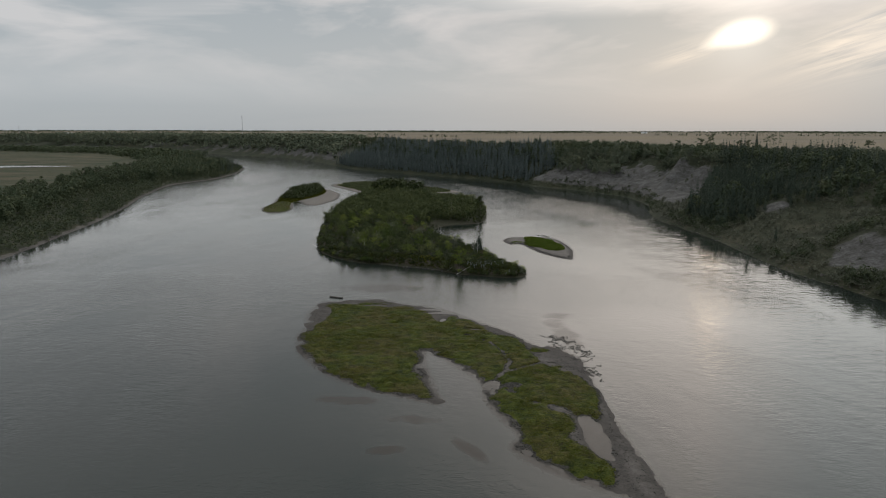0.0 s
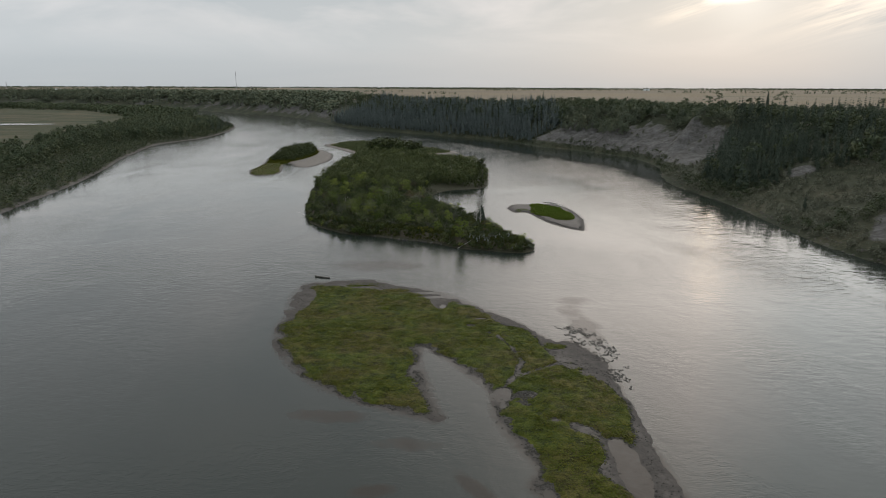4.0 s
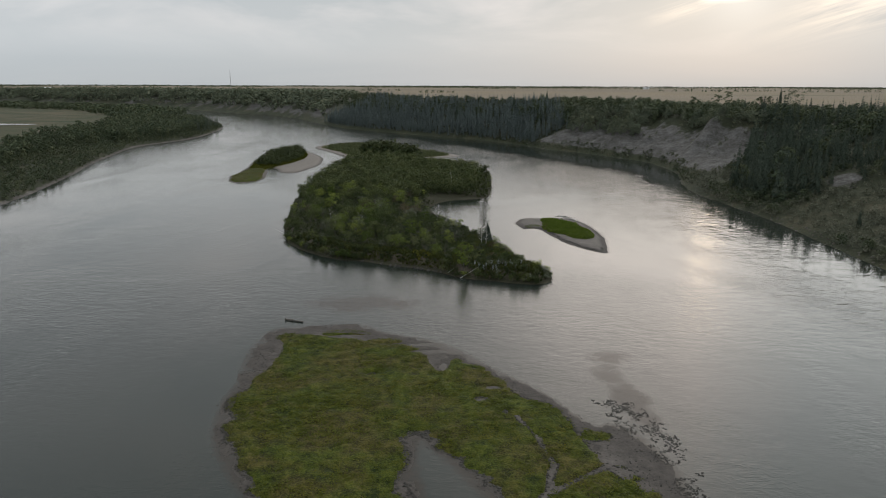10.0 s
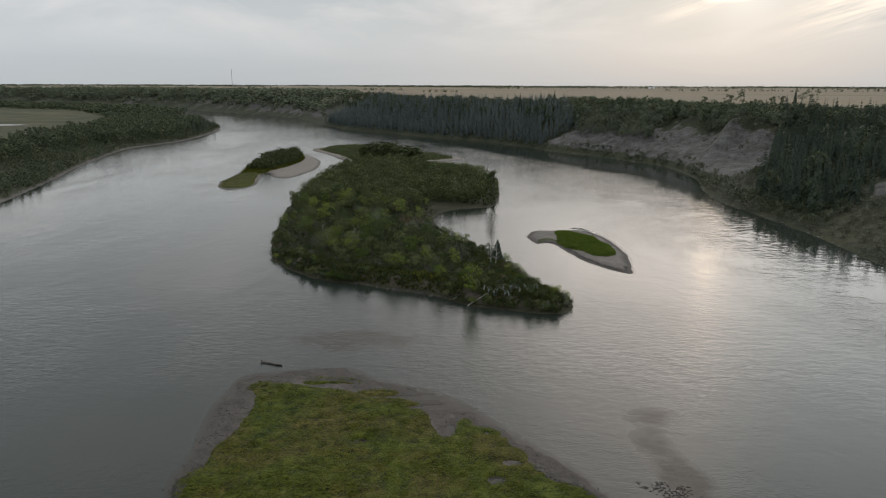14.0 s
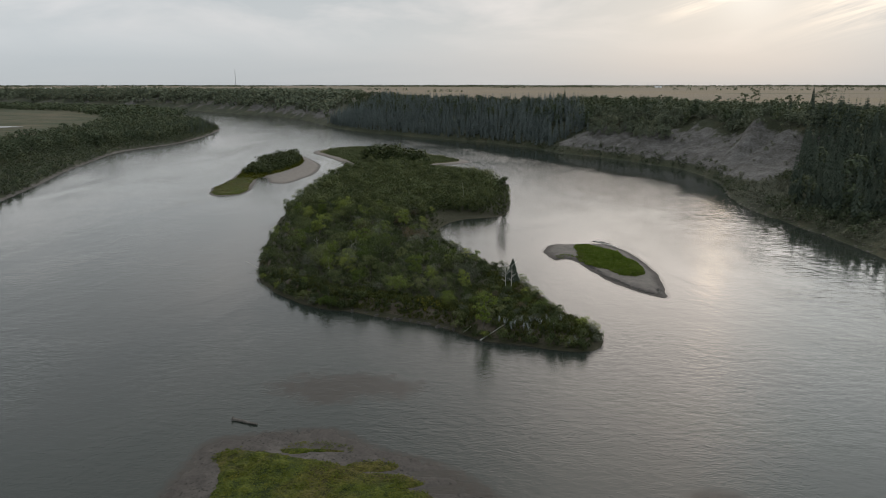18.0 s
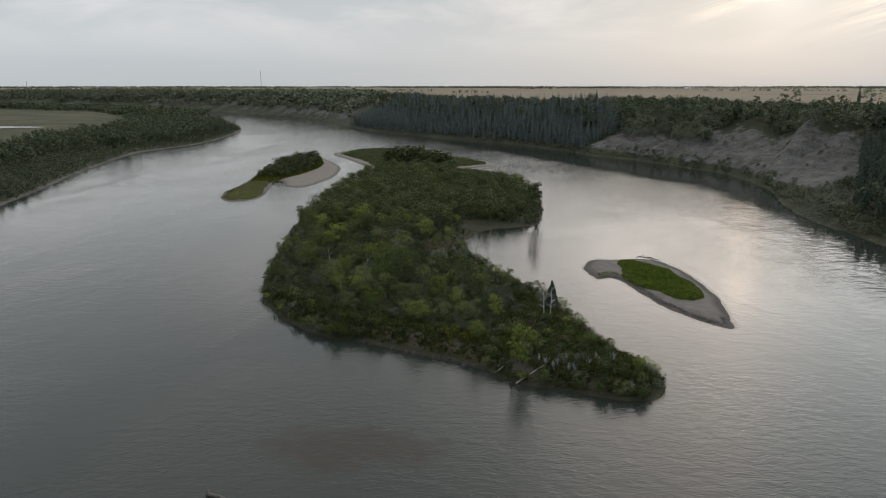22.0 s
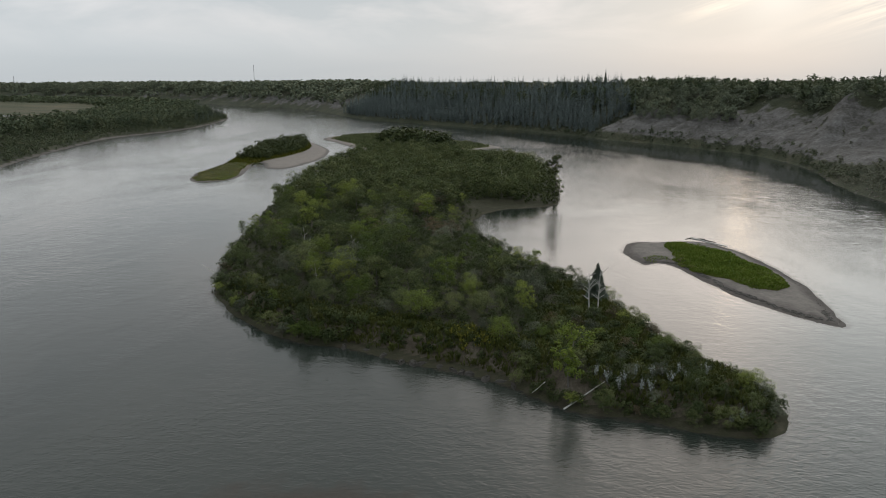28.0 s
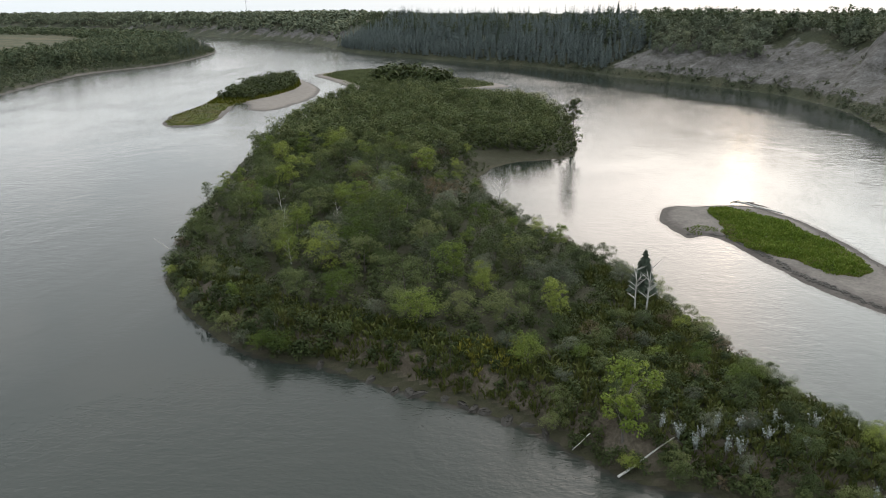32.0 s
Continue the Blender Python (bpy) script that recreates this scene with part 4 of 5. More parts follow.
# spruce on the far bluff, its needles paled for air haze, and beside the cliff
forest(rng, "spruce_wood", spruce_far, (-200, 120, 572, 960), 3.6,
       lambda x, y, z, dr, dl, c, f, m: (dr > 3) * (dr < 78) * (y < 900) * (c < 0.35) * np.where(x > 98, 0.0, 0.95), (7, 17), M["bluff_spruce"], "dense spruce wood on the far river bluff, paled for haze", "spruce wood")
forest(rng, "spruce_wood", spruce_far, (124, 330, 262, 470), 3.7,
       lambda x, y, z, dr, dl, c, f, m: (dr > 11) * (dr < 130) * (x - 138 - 0.5 * (y - 335) + 5 * fnoise(x, y, 14, 2) > 0) * smooth(268, 296, y - 0.10 * dr + 8 * fnoise(x, y, 30, 2)) * np.where(dr > 72, 0.3, 0.8), (6, 18), M["spruce"], "dense dark spruce wood beside the clay cliff", "spruce wood")
# broadleaf trees along the rim and on the slopes
forest(rng, "aspen_wood", tree_far, (-180, 420, 250, 1000), 6.4,
       lambda x, y, z, dr, dl, c, f, m: (dr > 12) * (dr < 150) * (c < 0.25) * open_bluff(x, y) * np.where(y < 440, np.where(dr > 62, 1.0, (dr > 16) * (y > 285) * 0.3) * (x - 140 - 0.5 * (y - 335) > 0) * smooth(-0.4, 0.0, fnoise(x, y, 30, 2)) * 0.8, (z > 16) * 0.75 * (f < 0.4)), (5, 12), M["wood"], "aspen and poplar trees along the valley rim", "woodland")
# distant stand: pale leaf colour takes the place of air haze
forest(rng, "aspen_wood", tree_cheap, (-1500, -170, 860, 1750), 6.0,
       lambda x, y, z, dr, dl, c, f, m: (dr > 14) * (dr < 170) * np.where(c > 0.4, 0.2, 0.85), (7, 12), M["rim"], "woodland on the distant valley side, haze put into its leaf colour", "woodland")
forest(rng, "slope_scrub", bush_low, (116, 300, 110, 385), 2.4,
       lambda x, y, z, dr, dl, c, f, m: (dr > 1.4) * (dr < 150) * np.where(c < 0.4, 0.9, 0.06) * (m < 0.5) * (0.95 - 0.3 * smooth(250, 300, y)) * np.maximum(smooth(-0.5, -0.1, fnoise(x, y, 11, 3)), dr < 14), (0.9, 2.6), M["sage"], "grey-green scrub on the valley slope", "scrub")
forest(rng, "slope_brush", bush_mid, (120, 330, 60, 420), 4.2,
       lambda x, y, z, dr, dl, c, f, m: (dr > 1.5) * (dr < 150) * (c < 0.3) * smooth(-0.1, 0.2, fnoise(x, y, 24, 2) - 0.15 + 0.3 * (y > 280) * (dr < 30)) * (x - 128 - 0.5 * (y - 335) > 0) * (m < 0.5) * 0.9, (2.0, 4.6), M["bank"], "green brush patches on the valley slope", "scrub")
# rim trees too have haze mixed into the leaf colour
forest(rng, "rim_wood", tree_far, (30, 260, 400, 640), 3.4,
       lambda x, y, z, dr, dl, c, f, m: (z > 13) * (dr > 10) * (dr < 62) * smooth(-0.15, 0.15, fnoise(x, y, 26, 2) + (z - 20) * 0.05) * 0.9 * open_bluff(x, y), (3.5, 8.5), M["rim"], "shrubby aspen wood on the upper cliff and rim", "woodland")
forest(rng, "cliff_scrub", bush_far, (0, 200, 380, 680), 4.0,
       lambda x, y, z, dr, dl, c, f, m: (dr > 0.6) * (dr < 60) * np.where(c > 0.45, 0.12 + 0.25 * (z > 11), 0.95) * (0.45 + 0.55 * open_bluff(x, y)), (0.7, 2.4), M["sage"], "scattered shrubs on the clay cliff", "scrub")
# same haze-lightened leaves behind the rim
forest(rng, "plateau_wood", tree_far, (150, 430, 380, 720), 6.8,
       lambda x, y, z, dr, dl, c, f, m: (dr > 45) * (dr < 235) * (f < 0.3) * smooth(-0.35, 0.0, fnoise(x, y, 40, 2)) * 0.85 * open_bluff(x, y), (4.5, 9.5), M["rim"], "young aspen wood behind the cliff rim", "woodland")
forest(rng, "toe_scrub", bush_low, (20, 160, 360, 680), 1.9,
       lambda x, y, z, dr, dl, c, f, m: (dr > 0.5) * (dr < 9) * smooth(-0.3, 0.2, fnoise(x, y, 9, 2)) * 0.7, (0.7, 2.2), M["bank"], "green shrubs along the foot of the clay cliff", "scrub")
# left bank
forest(rng, "bank_scrub", bush_low, (-330, -150, 110, 860), 3.1,
       lambda x, y, z, dr, dl, c, f, m: (dl > 1.5) * (dl < 50 + 12 * fnoise(x, y, 40, 2)) * 0.8, (1.0, 3.6), M["bank"], "dense willow scrub along the low river bank", "scrub")
forest(rng, "bank_wood", tree_far, (-460, -190, 120, 900), 5.2,
       lambda x, y, z, dr, dl, c, f, m: (dl > np.where(y < 540, 36 + 8 * fnoise(x, y, 50, 2), 18)) * (dl < 120) * np.where(y > 560, (dl < 100 + 60 * smooth(600, 700, y)), smooth(0.05, 0.3, fnoise(x, y, 45, 2) + 0.1) * (dl < 85)) * 0.85, (4.5, 12), M["wood"], "broadleaf wood on the low river bank", "woodland")
forest(rng, "bank_spruce", spruce_far, (-320, -240, 640, 860), 6.0,
       lambda x, y, z, dr, dl, c, f, m: (dl > 6) * (dl < 40) * 0.35 * (y > 700), (9, 15), M["spruce"], "spruces on the wooded point of the bank", "spruce")
forest(rng, "field_wood", tree_wide, (-3900, 3900, 1500, 4850), 16.0,
       lambda x, y, z, dr, dl, c, f, m: (dr > 230) * ((x < 0) | (y > 2000)) * (np.abs((y + 70 * fnoise(x, y * 0.05, 700, 1)) % 420 - 210) < 12 + 40 * (y > 3600)) * smooth(-0.04, 0.02, fnoise(x * 0.2, np.floor(y / 420) * 517.0, 130, 2)) * 0.9, (4, 9), M["wood"], "shelter belts and groves between distant fields", "woodland")
forest(rng, "meadow_wood", tree_cheap, (-2200, -420, 950, 1700), 9.0,
       lambda x, y, z, dr, dl, c, f, m: (dl > 3) * (dl < 130) * 0.7, (7, 11), M["wood"], "trees along the far edge of the meadow", "woodland")


# ---- the wooded island ----
def on_big(x, y):
    return inside_distance(rings["big"], x, y)


def bay_gap(x, y):
    return ~((np.abs(x - 8) < 18) & (np.abs(y - 305) < 6))


bx, by = jitter(rng, -75, 30, 172, 465, 2.1)
bd = on_big(bx, by)
ok = (bd > np.where(by < 210, 0.6, 0.2)) & bay_gap(bx, by)
ok &= ~((by < 202) & (bx > -16) & (bx < 2) & (bd < 2.6)) | (rng.rand(len(bx)) < 0.1)
bx, by, bd = bx[ok], by[ok], bd[ok]
bz = big_z(bx, by)
tall = (1.3 + 1.3 * smooth(0.5, 11, bd)) * (1 + 0.22 * fnoise(bx, by, 14, 2)) * np.where((by < 210) & (bx > 2), 0.95, 1.0)
near = by < 305
scatter(rng, "island_brush", bush_mid, bx[near], by[near], bz[near] - 0.1, tall[near] * 0.58, M["brush"], "dense willow brush covering the river island", "brush")
scatter(rng, "island_brush", tree_cheap, bx[~near], by[~near], bz[~near] - 0.1, tall[~near] * 0.75, M["brush"], "dense willow brush on the far part of the island", "brush")


def bush_model(name, label, h, w, n, size, mat, seed, lobes=14, base=0.12, group="island bushes", category="bush", trunk=0.07):
    """A willow or tree: a few bark stems and a crown of leaf sprays."""
    r = np.random.RandomState(seed)
    root = thing(name, label, category, group)
    sets = []
    for i in range(3 if base < 0.2 else 1):
        v, q = branching(r, h * r.uniform(0.6, 0.8), trunk, r.uniform(-0.25, 0.25), 4, 0.3)
        a = r.uniform(0, 6.28)
        c, s = math.cos(a), math.sin(a)
        v = np.stack([v[:, 0] * c - v[:, 1] * s, v[:, 0] * s + v[:, 1] * c, v[:, 2]], -1)
        sets.append((v, q))
    part("trunk", mesh_np("trunk", *join(*sets), M["bark"]), root)
    part("crown", mesh_np("crown", *crown(r, h, w, n, size, lobes, base), mat), root)
    return root


models = [
    bush_model("willow_bush", "rounded dark green willow bush on the island", 4.6, 4.8, 4600, 0.075, M["willow"], 1, 10),
    bush_model("willow_bush", "rounded dark green willow bush on the island", 5.2, 5.0, 4600, 0.075, M["willow"], 2, 12),
    bush_model("willow_bush", "fresh green spreading willow on the island", 5.0, 5.4, 4600, 0.08, M["green_willow"], 3, 11),
    bush_model("willow_bush", "grey-green narrow-leaved willow bush on the island", 4.0, 4.4, 4200, 0.066, M["grey_willow"], 4, 12),
    bush_model("willow_bush", "rounded dark green willow bush on the island", 4.2, 5.2, 4600, 0.075, M["willow"], 5, 9),
    bush_model("willow_bush", "browning sparse willow bush on the island", 3.6, 4.2, 2200, 0.07, M["rust"], 6, 10),
    bush_model("aspen_tree", "fresh green young aspen tree on the island", 6.4, 4.2, 4200, 0.08, M["green_willow"], 7, 11, 0.25, "island trees", "tree"),
]


def plant(model, m):
    """A copy of a plant at the pose and size of m, whatever the size of the model."""
    k = model.scale
    return copy_thing(model, m @ Matrix.Diagonal((1 / k[0], 1 / k[1], 1 / k[2], 1)))


r2 = np.random.RandomState(23)
tx, ty = jitter(r2, -72, 28, 176, 306, 6.0)
td = on_big(tx, ty)
ok = (td > 1.3) & bay_gap(tx, ty) & ~((ty < 210) & (tx > 2)) & ~(np.hypot(tx - 12.5, ty - 206) < 7.5) & ~((ty < 203) & (tx > -18) & (td < 4.5))
tx, ty, td = tx[ok], ty[ok], td[ok]
tz = big_z(tx, ty)
pick = r2.choice(7, len(tx), p=[0.19, 0.15, 0.18, 0.17, 0.15, 0.08, 0.08])
first = set()
for i in range(len(tx)):
    s = (0.50 + 0.50 * smooth(1, 13, td[i])) * r2.uniform(0.68, 1.38) * (1 + 0.15 * float(fnoise(tx[i], ty[i], 18, 2)))
    m = pose(tx[i], ty[i], tz[i] - 0.1, 0, 0, r2.uniform(0, 360)) @ Matrix.Diagonal((s, s, s * r2.uniform(0.85, 1.1), 1))
    k = pick[i]
    if k in first:
        plant(models[k], m)
    else:
        models[k].matrix_basis = m
        first.add(k)
# low bushes on the narrow point of the island
lx, ly = jitter(r2, 2, 30, 175, 208, 3.3)
ld = on_big(lx, ly)
ok = (ld > 0.7)
lx, ly = lx[ok], ly[ok]
lz = big_z(lx, ly)
for i in range(len(lx)):
    s = r2.uniform(0.32, 0.58)
    plant(models[(0, 3, 4, 2, 5, 0)[r2.randint(6)]], pose(lx[i], ly[i], lz[i] - 0.1, 0, 0, r2.uniform(0, 360)) @ Matrix.Diagonal((s * 1.15, s * 1.15, s, 1)))

# bushes that lean out over the water along the shore
ring = rings["big"]
gap = 0.0
for i in range(len(ring)):
    (ax, ay), (cx, cy) = ring[i], ring[(i + 1) % len(ring)]
    l = math.hypot(cx - ax, cy - ay)
    gap += l
    if ay > 262 or gap < 2.5:
        continue
    gap = 0.0
    if -27 < ax < 3.5 and ay < 202:
        continue
    nx, ny = -(cy - ay) / l, (cx - ax) / l
    px, py = ax + nx * 0.9, ay + ny * 0.9
    s = r2.uniform(0.34, 0.62) * (0.85 if ay < 190 else 0.95 if ax < -27 else 1.0)
    plant(models[(0, 3, 4, 2, 1, 5)[r2.randint(6)]], pose(px, py, float(big_z(px, py)) - 0.15, 0, 0, r2.uniform(0, 360)) @ Matrix.Diagonal((s * 1.2, s * 1.2, s, 1)))

# low brush that hangs over the bank down to the water
hx, hy = jitter(r2, -60, 31, 173, 262, 1.5)
hd = on_big(hx, hy)
ok = (hd > 0.45) & (hd < 4.2) & (r2.rand(len(hx)) < np.where((hy < 203) & (hx > -24) & (hx < 1), np.where(hd > 2.2, 0.7, 0.05), np.where(hx > 2, 0.85, 0.62)))
hx, hy = hx[ok], hy[ok]
scatter(r2, "shore_brush", bush_mid, hx, hy, big_z(hx, hy) - 0.1, r2.uniform(0.9, 2.0, len(hx)) * np.where(hx < -20, 1.15, 0.85), M["brush"], "low willow brush hanging over the island's bank", "brush")

# trees on the far half, joined because nobody could count them
fx, fy = jitter(r2, -72, 26, 300, 458, 5.4)
fd = on_big(fx, fy)
ok = (fd > 1.2) & bay_gap(fx, fy)
fx, fy, fd = fx[ok], fy[ok], fd[ok]
scatter(r2, "island_wood", [crown(r2, 1, r2.uniform(0.85, 1.15), 760, 0.037, 10, 0.05) for _ in range(9)], fx, fy, big_z(fx, fy) - 0.1, r2.uniform(4.0, 8.2, len(fx)) * (0.7 + 0.3 * smooth(1, 10, fd)) * (1 - 0.5 * smooth(385, 430, fy) * smooth(-30, -12, fx)) * (0.5 + 0.5 * smooth(3, 20, np.hypot(fx - 18, fy - 314))),
        M["isle"], "willow and aspen trees on the far part of the island", "woodland")


# ---- single plants and wood on the island ----
def grown(root, trunk_set, crown_set, mat, bark="bark"):
    part("trunk", mesh_np("trunk", *trunk_set, M[bark]), root)
    if crown_set is not None:
        part("crown", mesh_np("crown", *crown_set, mat), root)


r3 = np.random.RandomState(31)
poplar = thing("poplar_tree", "yellow-green young poplar leaning over the eroded bank", "tree", at=pose(6.0, 183.0, float(big_z(6.0, 183.0)) - 0.1))
grown(poplar, branching(r3, 7.0, 0.12, 0.03, 6), crown(r3, 8.4, 4.6, 2600, 0.13, 16, 0.14), M["poplar"])
tall_poplar = thing("poplar_tree", "tall dark poplar standing alone at the island's headland", "tree", at=pose(17.4, 314.5, 0.7))
grown(tall_poplar, branching(r3, 13.4, 0.18, 0.03, 8, 0.2), join(crown(r3, 16.0, 4.8, 3600, 0.16, 14, 0.44), crown(r3, 6.6, 6.0, 1500, 0.17, 9, 0.1)), M["brush"])
fir = thing("spruce_tree", "small dark spruce beside the bleached dead trees", "spruce", at=pose(13.8, 212.5, 1.9))
grown(fir, stem((0, 0, -0.3), (0, 0, 6.2), 0.09, 0.01), spruce(r3, 6.8, 4.6, 34, 14, 0.38), M["spruce"])
snag = thing("alder_tree", "thin dark tree rising over the island's edge", "tree", at=pose(-56.0, 250.5, 1.2))
grown(snag, branching(r3, 5.6, 0.09, -0.05, 6), crown(r3, 6.4, 2.6, 420, 0.13, 10, 0.4), M["willow"])
for px, py, hh, lean, sd in ((11.9, 207.2, 6.6, -0.04, 3), (13.1, 207.0, 7.0, 0.02, 8)):
    dead = thing("dead_tree", "bleached leafless dead birch with bare forked branches", "dead tree", "dead birches", pose(px, py, 1.8))
    rr = np.random.RandomState(sd)
    part("trunk", mesh_np("trunk", *stem((0, 0, -0.4), (lean * hh, 0, hh), 0.13, 0.03, 7), M["dead"]), dead)
    for j in range(14):
        z0 = hh * rr.uniform(0.35, 0.98)
        a = rr.uniform(0, 6.28)
        o = np.array([lean * z0, 0, z0])
        e = o + np.array([math.cos(a), math.sin(a), rr.uniform(0.6, 1.3)]) * rr.uniform(0.7, 1.5)
        e2 = o + (e - o) * 0.55
        part("branch", mesh_np("branch", *join(stem(o, e, 0.055, 0.012, 5), stem(e2, e2 + np.array([math.cos(a + 0.8), math.sin(a + 0.8), 0.5]) * 0.6, 0.03, 0.008, 4)), M["dead"]), dead)
for px, py, hh, sd in ((-3, 262, 5.6, 4), (-30, 240, 4.6, 5), (-38, 236, 4.4, 6), (-22, 246, 4.8, 7), (-41, 246, 4.6, 9), (2, 330, 8, 12), (-24, 229, 4.2, 15), (-33, 222, 4.0, 16)):
    dead = thing("dead_tree", "grey leafless dead tree among the willows", "dead tree", "dead trees on the island", pose(px, py, float(big_z(px, py)) - 0.1))
    rr = np.random.RandomState(sd)
    part("trunk", mesh_np("trunk", *branching(rr, hh, 0.08, rr.uniform(-0.1, 0.1), 9, 0.3), M["dead"]), dead)


def lying_log(name, label, a, b, r0, r1, mat, stubs, seed, category="log", roots=False):
    """A lying trunk: crooked lengths with broken stubs."""
    rr = np.random.RandomState(seed)
    a, b = np.array(a, float), np.array(b, float)
    root = thing(name, label, category, at=pose(*a))
    d = b - a
    sets, p = [], np.zeros(3)
    for i in range(5):
        q = d * (i + 1) / 5 + (rr.uniform(-1, 1, 3) * np.linalg.norm(d) * 0.012 if i < 4 else 0)
        sets.append(stem(p, q, r0 + (r1 - r0) * i / 5, r0 + (r1 - r0) * (i + 1) / 5, 9))
        p = q
    sets.append(stem((0, 0, 0), -d * 0.001, r0, 0.01, 9))
    sets.append(stem(d, d * 1.001, r1, 0.01, 9))
    part("trunk", mesh_np("trunk", *join(*sets), mat, True), root)
    for i in range(stubs):
        o = d * rr.uniform(0.1, 0.95)
        e = o + rr.normal(size=3) * np.array([1, 1, 0.6]) * r0 * 2.2 + np.array([0, 0, r0 * 1.2])
        part("branch", mesh_np("branch", *stem(o, e, r0 * 0.32, r0 * 0.1, 5), mat), root)
    if roots:
        for i in range(7):
            an = i * 0.9
            e = np.array([rr.uniform(-0.3, 0.1), math.cos(an) * 0.5, math.sin(an) * 0.45 + 0.1])
            part("root", mesh_np("root", *stem((0.1, 0, 0), e, r0 * 0.5, r0 * 0.1, 5), mat), root)
    return root


lying_log("fallen_birch", "bleached fallen birch trunk leaning into the water", (5.2, 180.1, 0.05), (10.0, 182.3, 2.5), 0.11, 0.05, M["dead"], 4, 2)
lying_log("drift_log", "dark waterlogged drift log with a root end in the shallows", (-33.2, 146.0, 0.12), (-29.1, 144.6, 0.16), 0.26, 0.15, M["drift"], 2, 3, roots=True)
for k, (a, b, r0) in enumerate((((44.0, 265.4, 0.7), (49.4, 257.2, 0.75), 0.22), ((43.5, 266.0, 0.55), (46.5, 263.8, 0.95), 0.16), ((45.5, 264.4, 0.9), (48.4, 262.0, 0.6), 0.15),
                                ((42.6, 265.2, 0.5), (44.6, 266.6, 0.7), 0.12))):
    lying_log("drift_log", "grey drift log stranded along the islet's edge", a, b, r0, r0 * 0.6, M["dead"] if k == 0 else M["drift"], 2, 20 + k)
lying_log("dead_branch", "bare dead branch reaching out over the water", (-52.5, 229, 0.5), (-58.6, 233.5, 1.7), 0.07, 0.02, M["dead"], 5, 8, "branch")
lying_log("dead_branch", "bare dead branches fallen from the bank", (3.4, 183.8, 1.6), (1.8, 182.6, 0.7), 0.05, 0.02, M["dead"], 6, 9, "branch")

silver_model = None
for px, py in ((11.5, 181.4), (12.1, 182.2), (13.8, 181.0), (16.6, 183.4), (18.7, 184.1), (22.2, 176.4), (23.4, 176.6), (13.5, 183.2), (20.0, 180.8), (14.9, 180.6), (17.2, 182.0), (10.4, 182.0), (21.5, 183.5), (9.0, 183.0), (15.6, 182.8), (19.2, 182.6)):
    m = pose(px, py, float(big_z(px, py)) + 0.1, 0, 0, px * 77) @ Matrix.Diagonal([0.75 + 0.4 * ((px * 7.3) % 1)] * 3 + [1])
    if silver_model is None:
        silver_model = thing("silverberry_bush", "pale silver-leaved shrub with upright shoots", "shrub", "silverberry shrubs", m)
        rr = np.random.RandomState(5)
        shoots, lv = [], []
        for i in range(8):
            a, l = rr.uniform(0, 6.28), rr.uniform(0.9, 1.9)
            tip = np.array([math.cos(a) * 0.45 * l * rr.rand(), math.sin(a) * 0.45 * l * rr.rand(), l])
            shoots.append(stem((0, 0, -0.2), tip, 0.02, 0.006, 4))
            ks = rr.uniform(0.3, 1.0, (34, 1))
            lv.append(leaf_cards(rr, tip * ks + rr.normal(size=(34, 3)) * 0.07, 34, 0.055))
        grown(silver_model, join(*shoots), join(*lv), M["silver"])
    else:
        plant(silver_model, m)


# ---- grass ----
def tuft(r, blades=9, spread=0.35):
    vs, qs = [], []
    for i in range(blades):
        a, l = r.uniform(0, 6.28), r.uniform(0.6, 1.15)
        o = np.array([math.cos(a), math.sin(a), 0]) * spread * r.rand()
        d = np.array([math.cos(a), math.sin(a), 0])
        e = np.array([-d[1], d[0], 0]) * 0.11
        b = r.uniform(0.15, 0.7)
        vs += [o - e * 0.6, o + d * b * 0.45 * l + e + np.array([0, 0, 0.6 * l]), o + d * b * l + np.array([0, 0, l * (1 - 0.3 * b)]), o + d * b * 0.45 * l - e + np.array([0, 0, 0.6 * l])]
        qs.append((4 * i, 4 * i + 1, 4 * i + 2, 4 * i + 3))
    return np.array(vs), np.array(qs)


def sprawl(r, blades=10):
    """A low tussock seen mostly from above: arched blades that lie over."""
    p = np.column_stack([r.normal(size=(blades, 2)) * 0.34, r.uniform(0.05, 0.26, blades)])
    return leaf_cards(r, p, blades, 0.2, 2.6)


tufts = [tuft(rng) for _ in range(5)]
TRAILS = [[(13.4, 102.5), (16, 95.8), (17.3, 88.9), (15.8, 82.8), (13, 77.4)], [(25, 89.1), (20.5, 85.8), (16.1, 82.1)]]


def trail_gap(x, y):
    best = np.full(np.shape(x), 1e9)
    for line in TRAILS:
        for (ax, ay), (cx, cy) in zip(line, line[1:]):
            dx, dy = cx - ax, cy - ay
            k = np.clip(((x - ax) * dx + (y - ay) * dy) / (dx * dx + dy * dy), 0, 1)
            best = np.minimum(best, np.hypot(x - ax - k * dx, y - ay - k * dy))
    return best


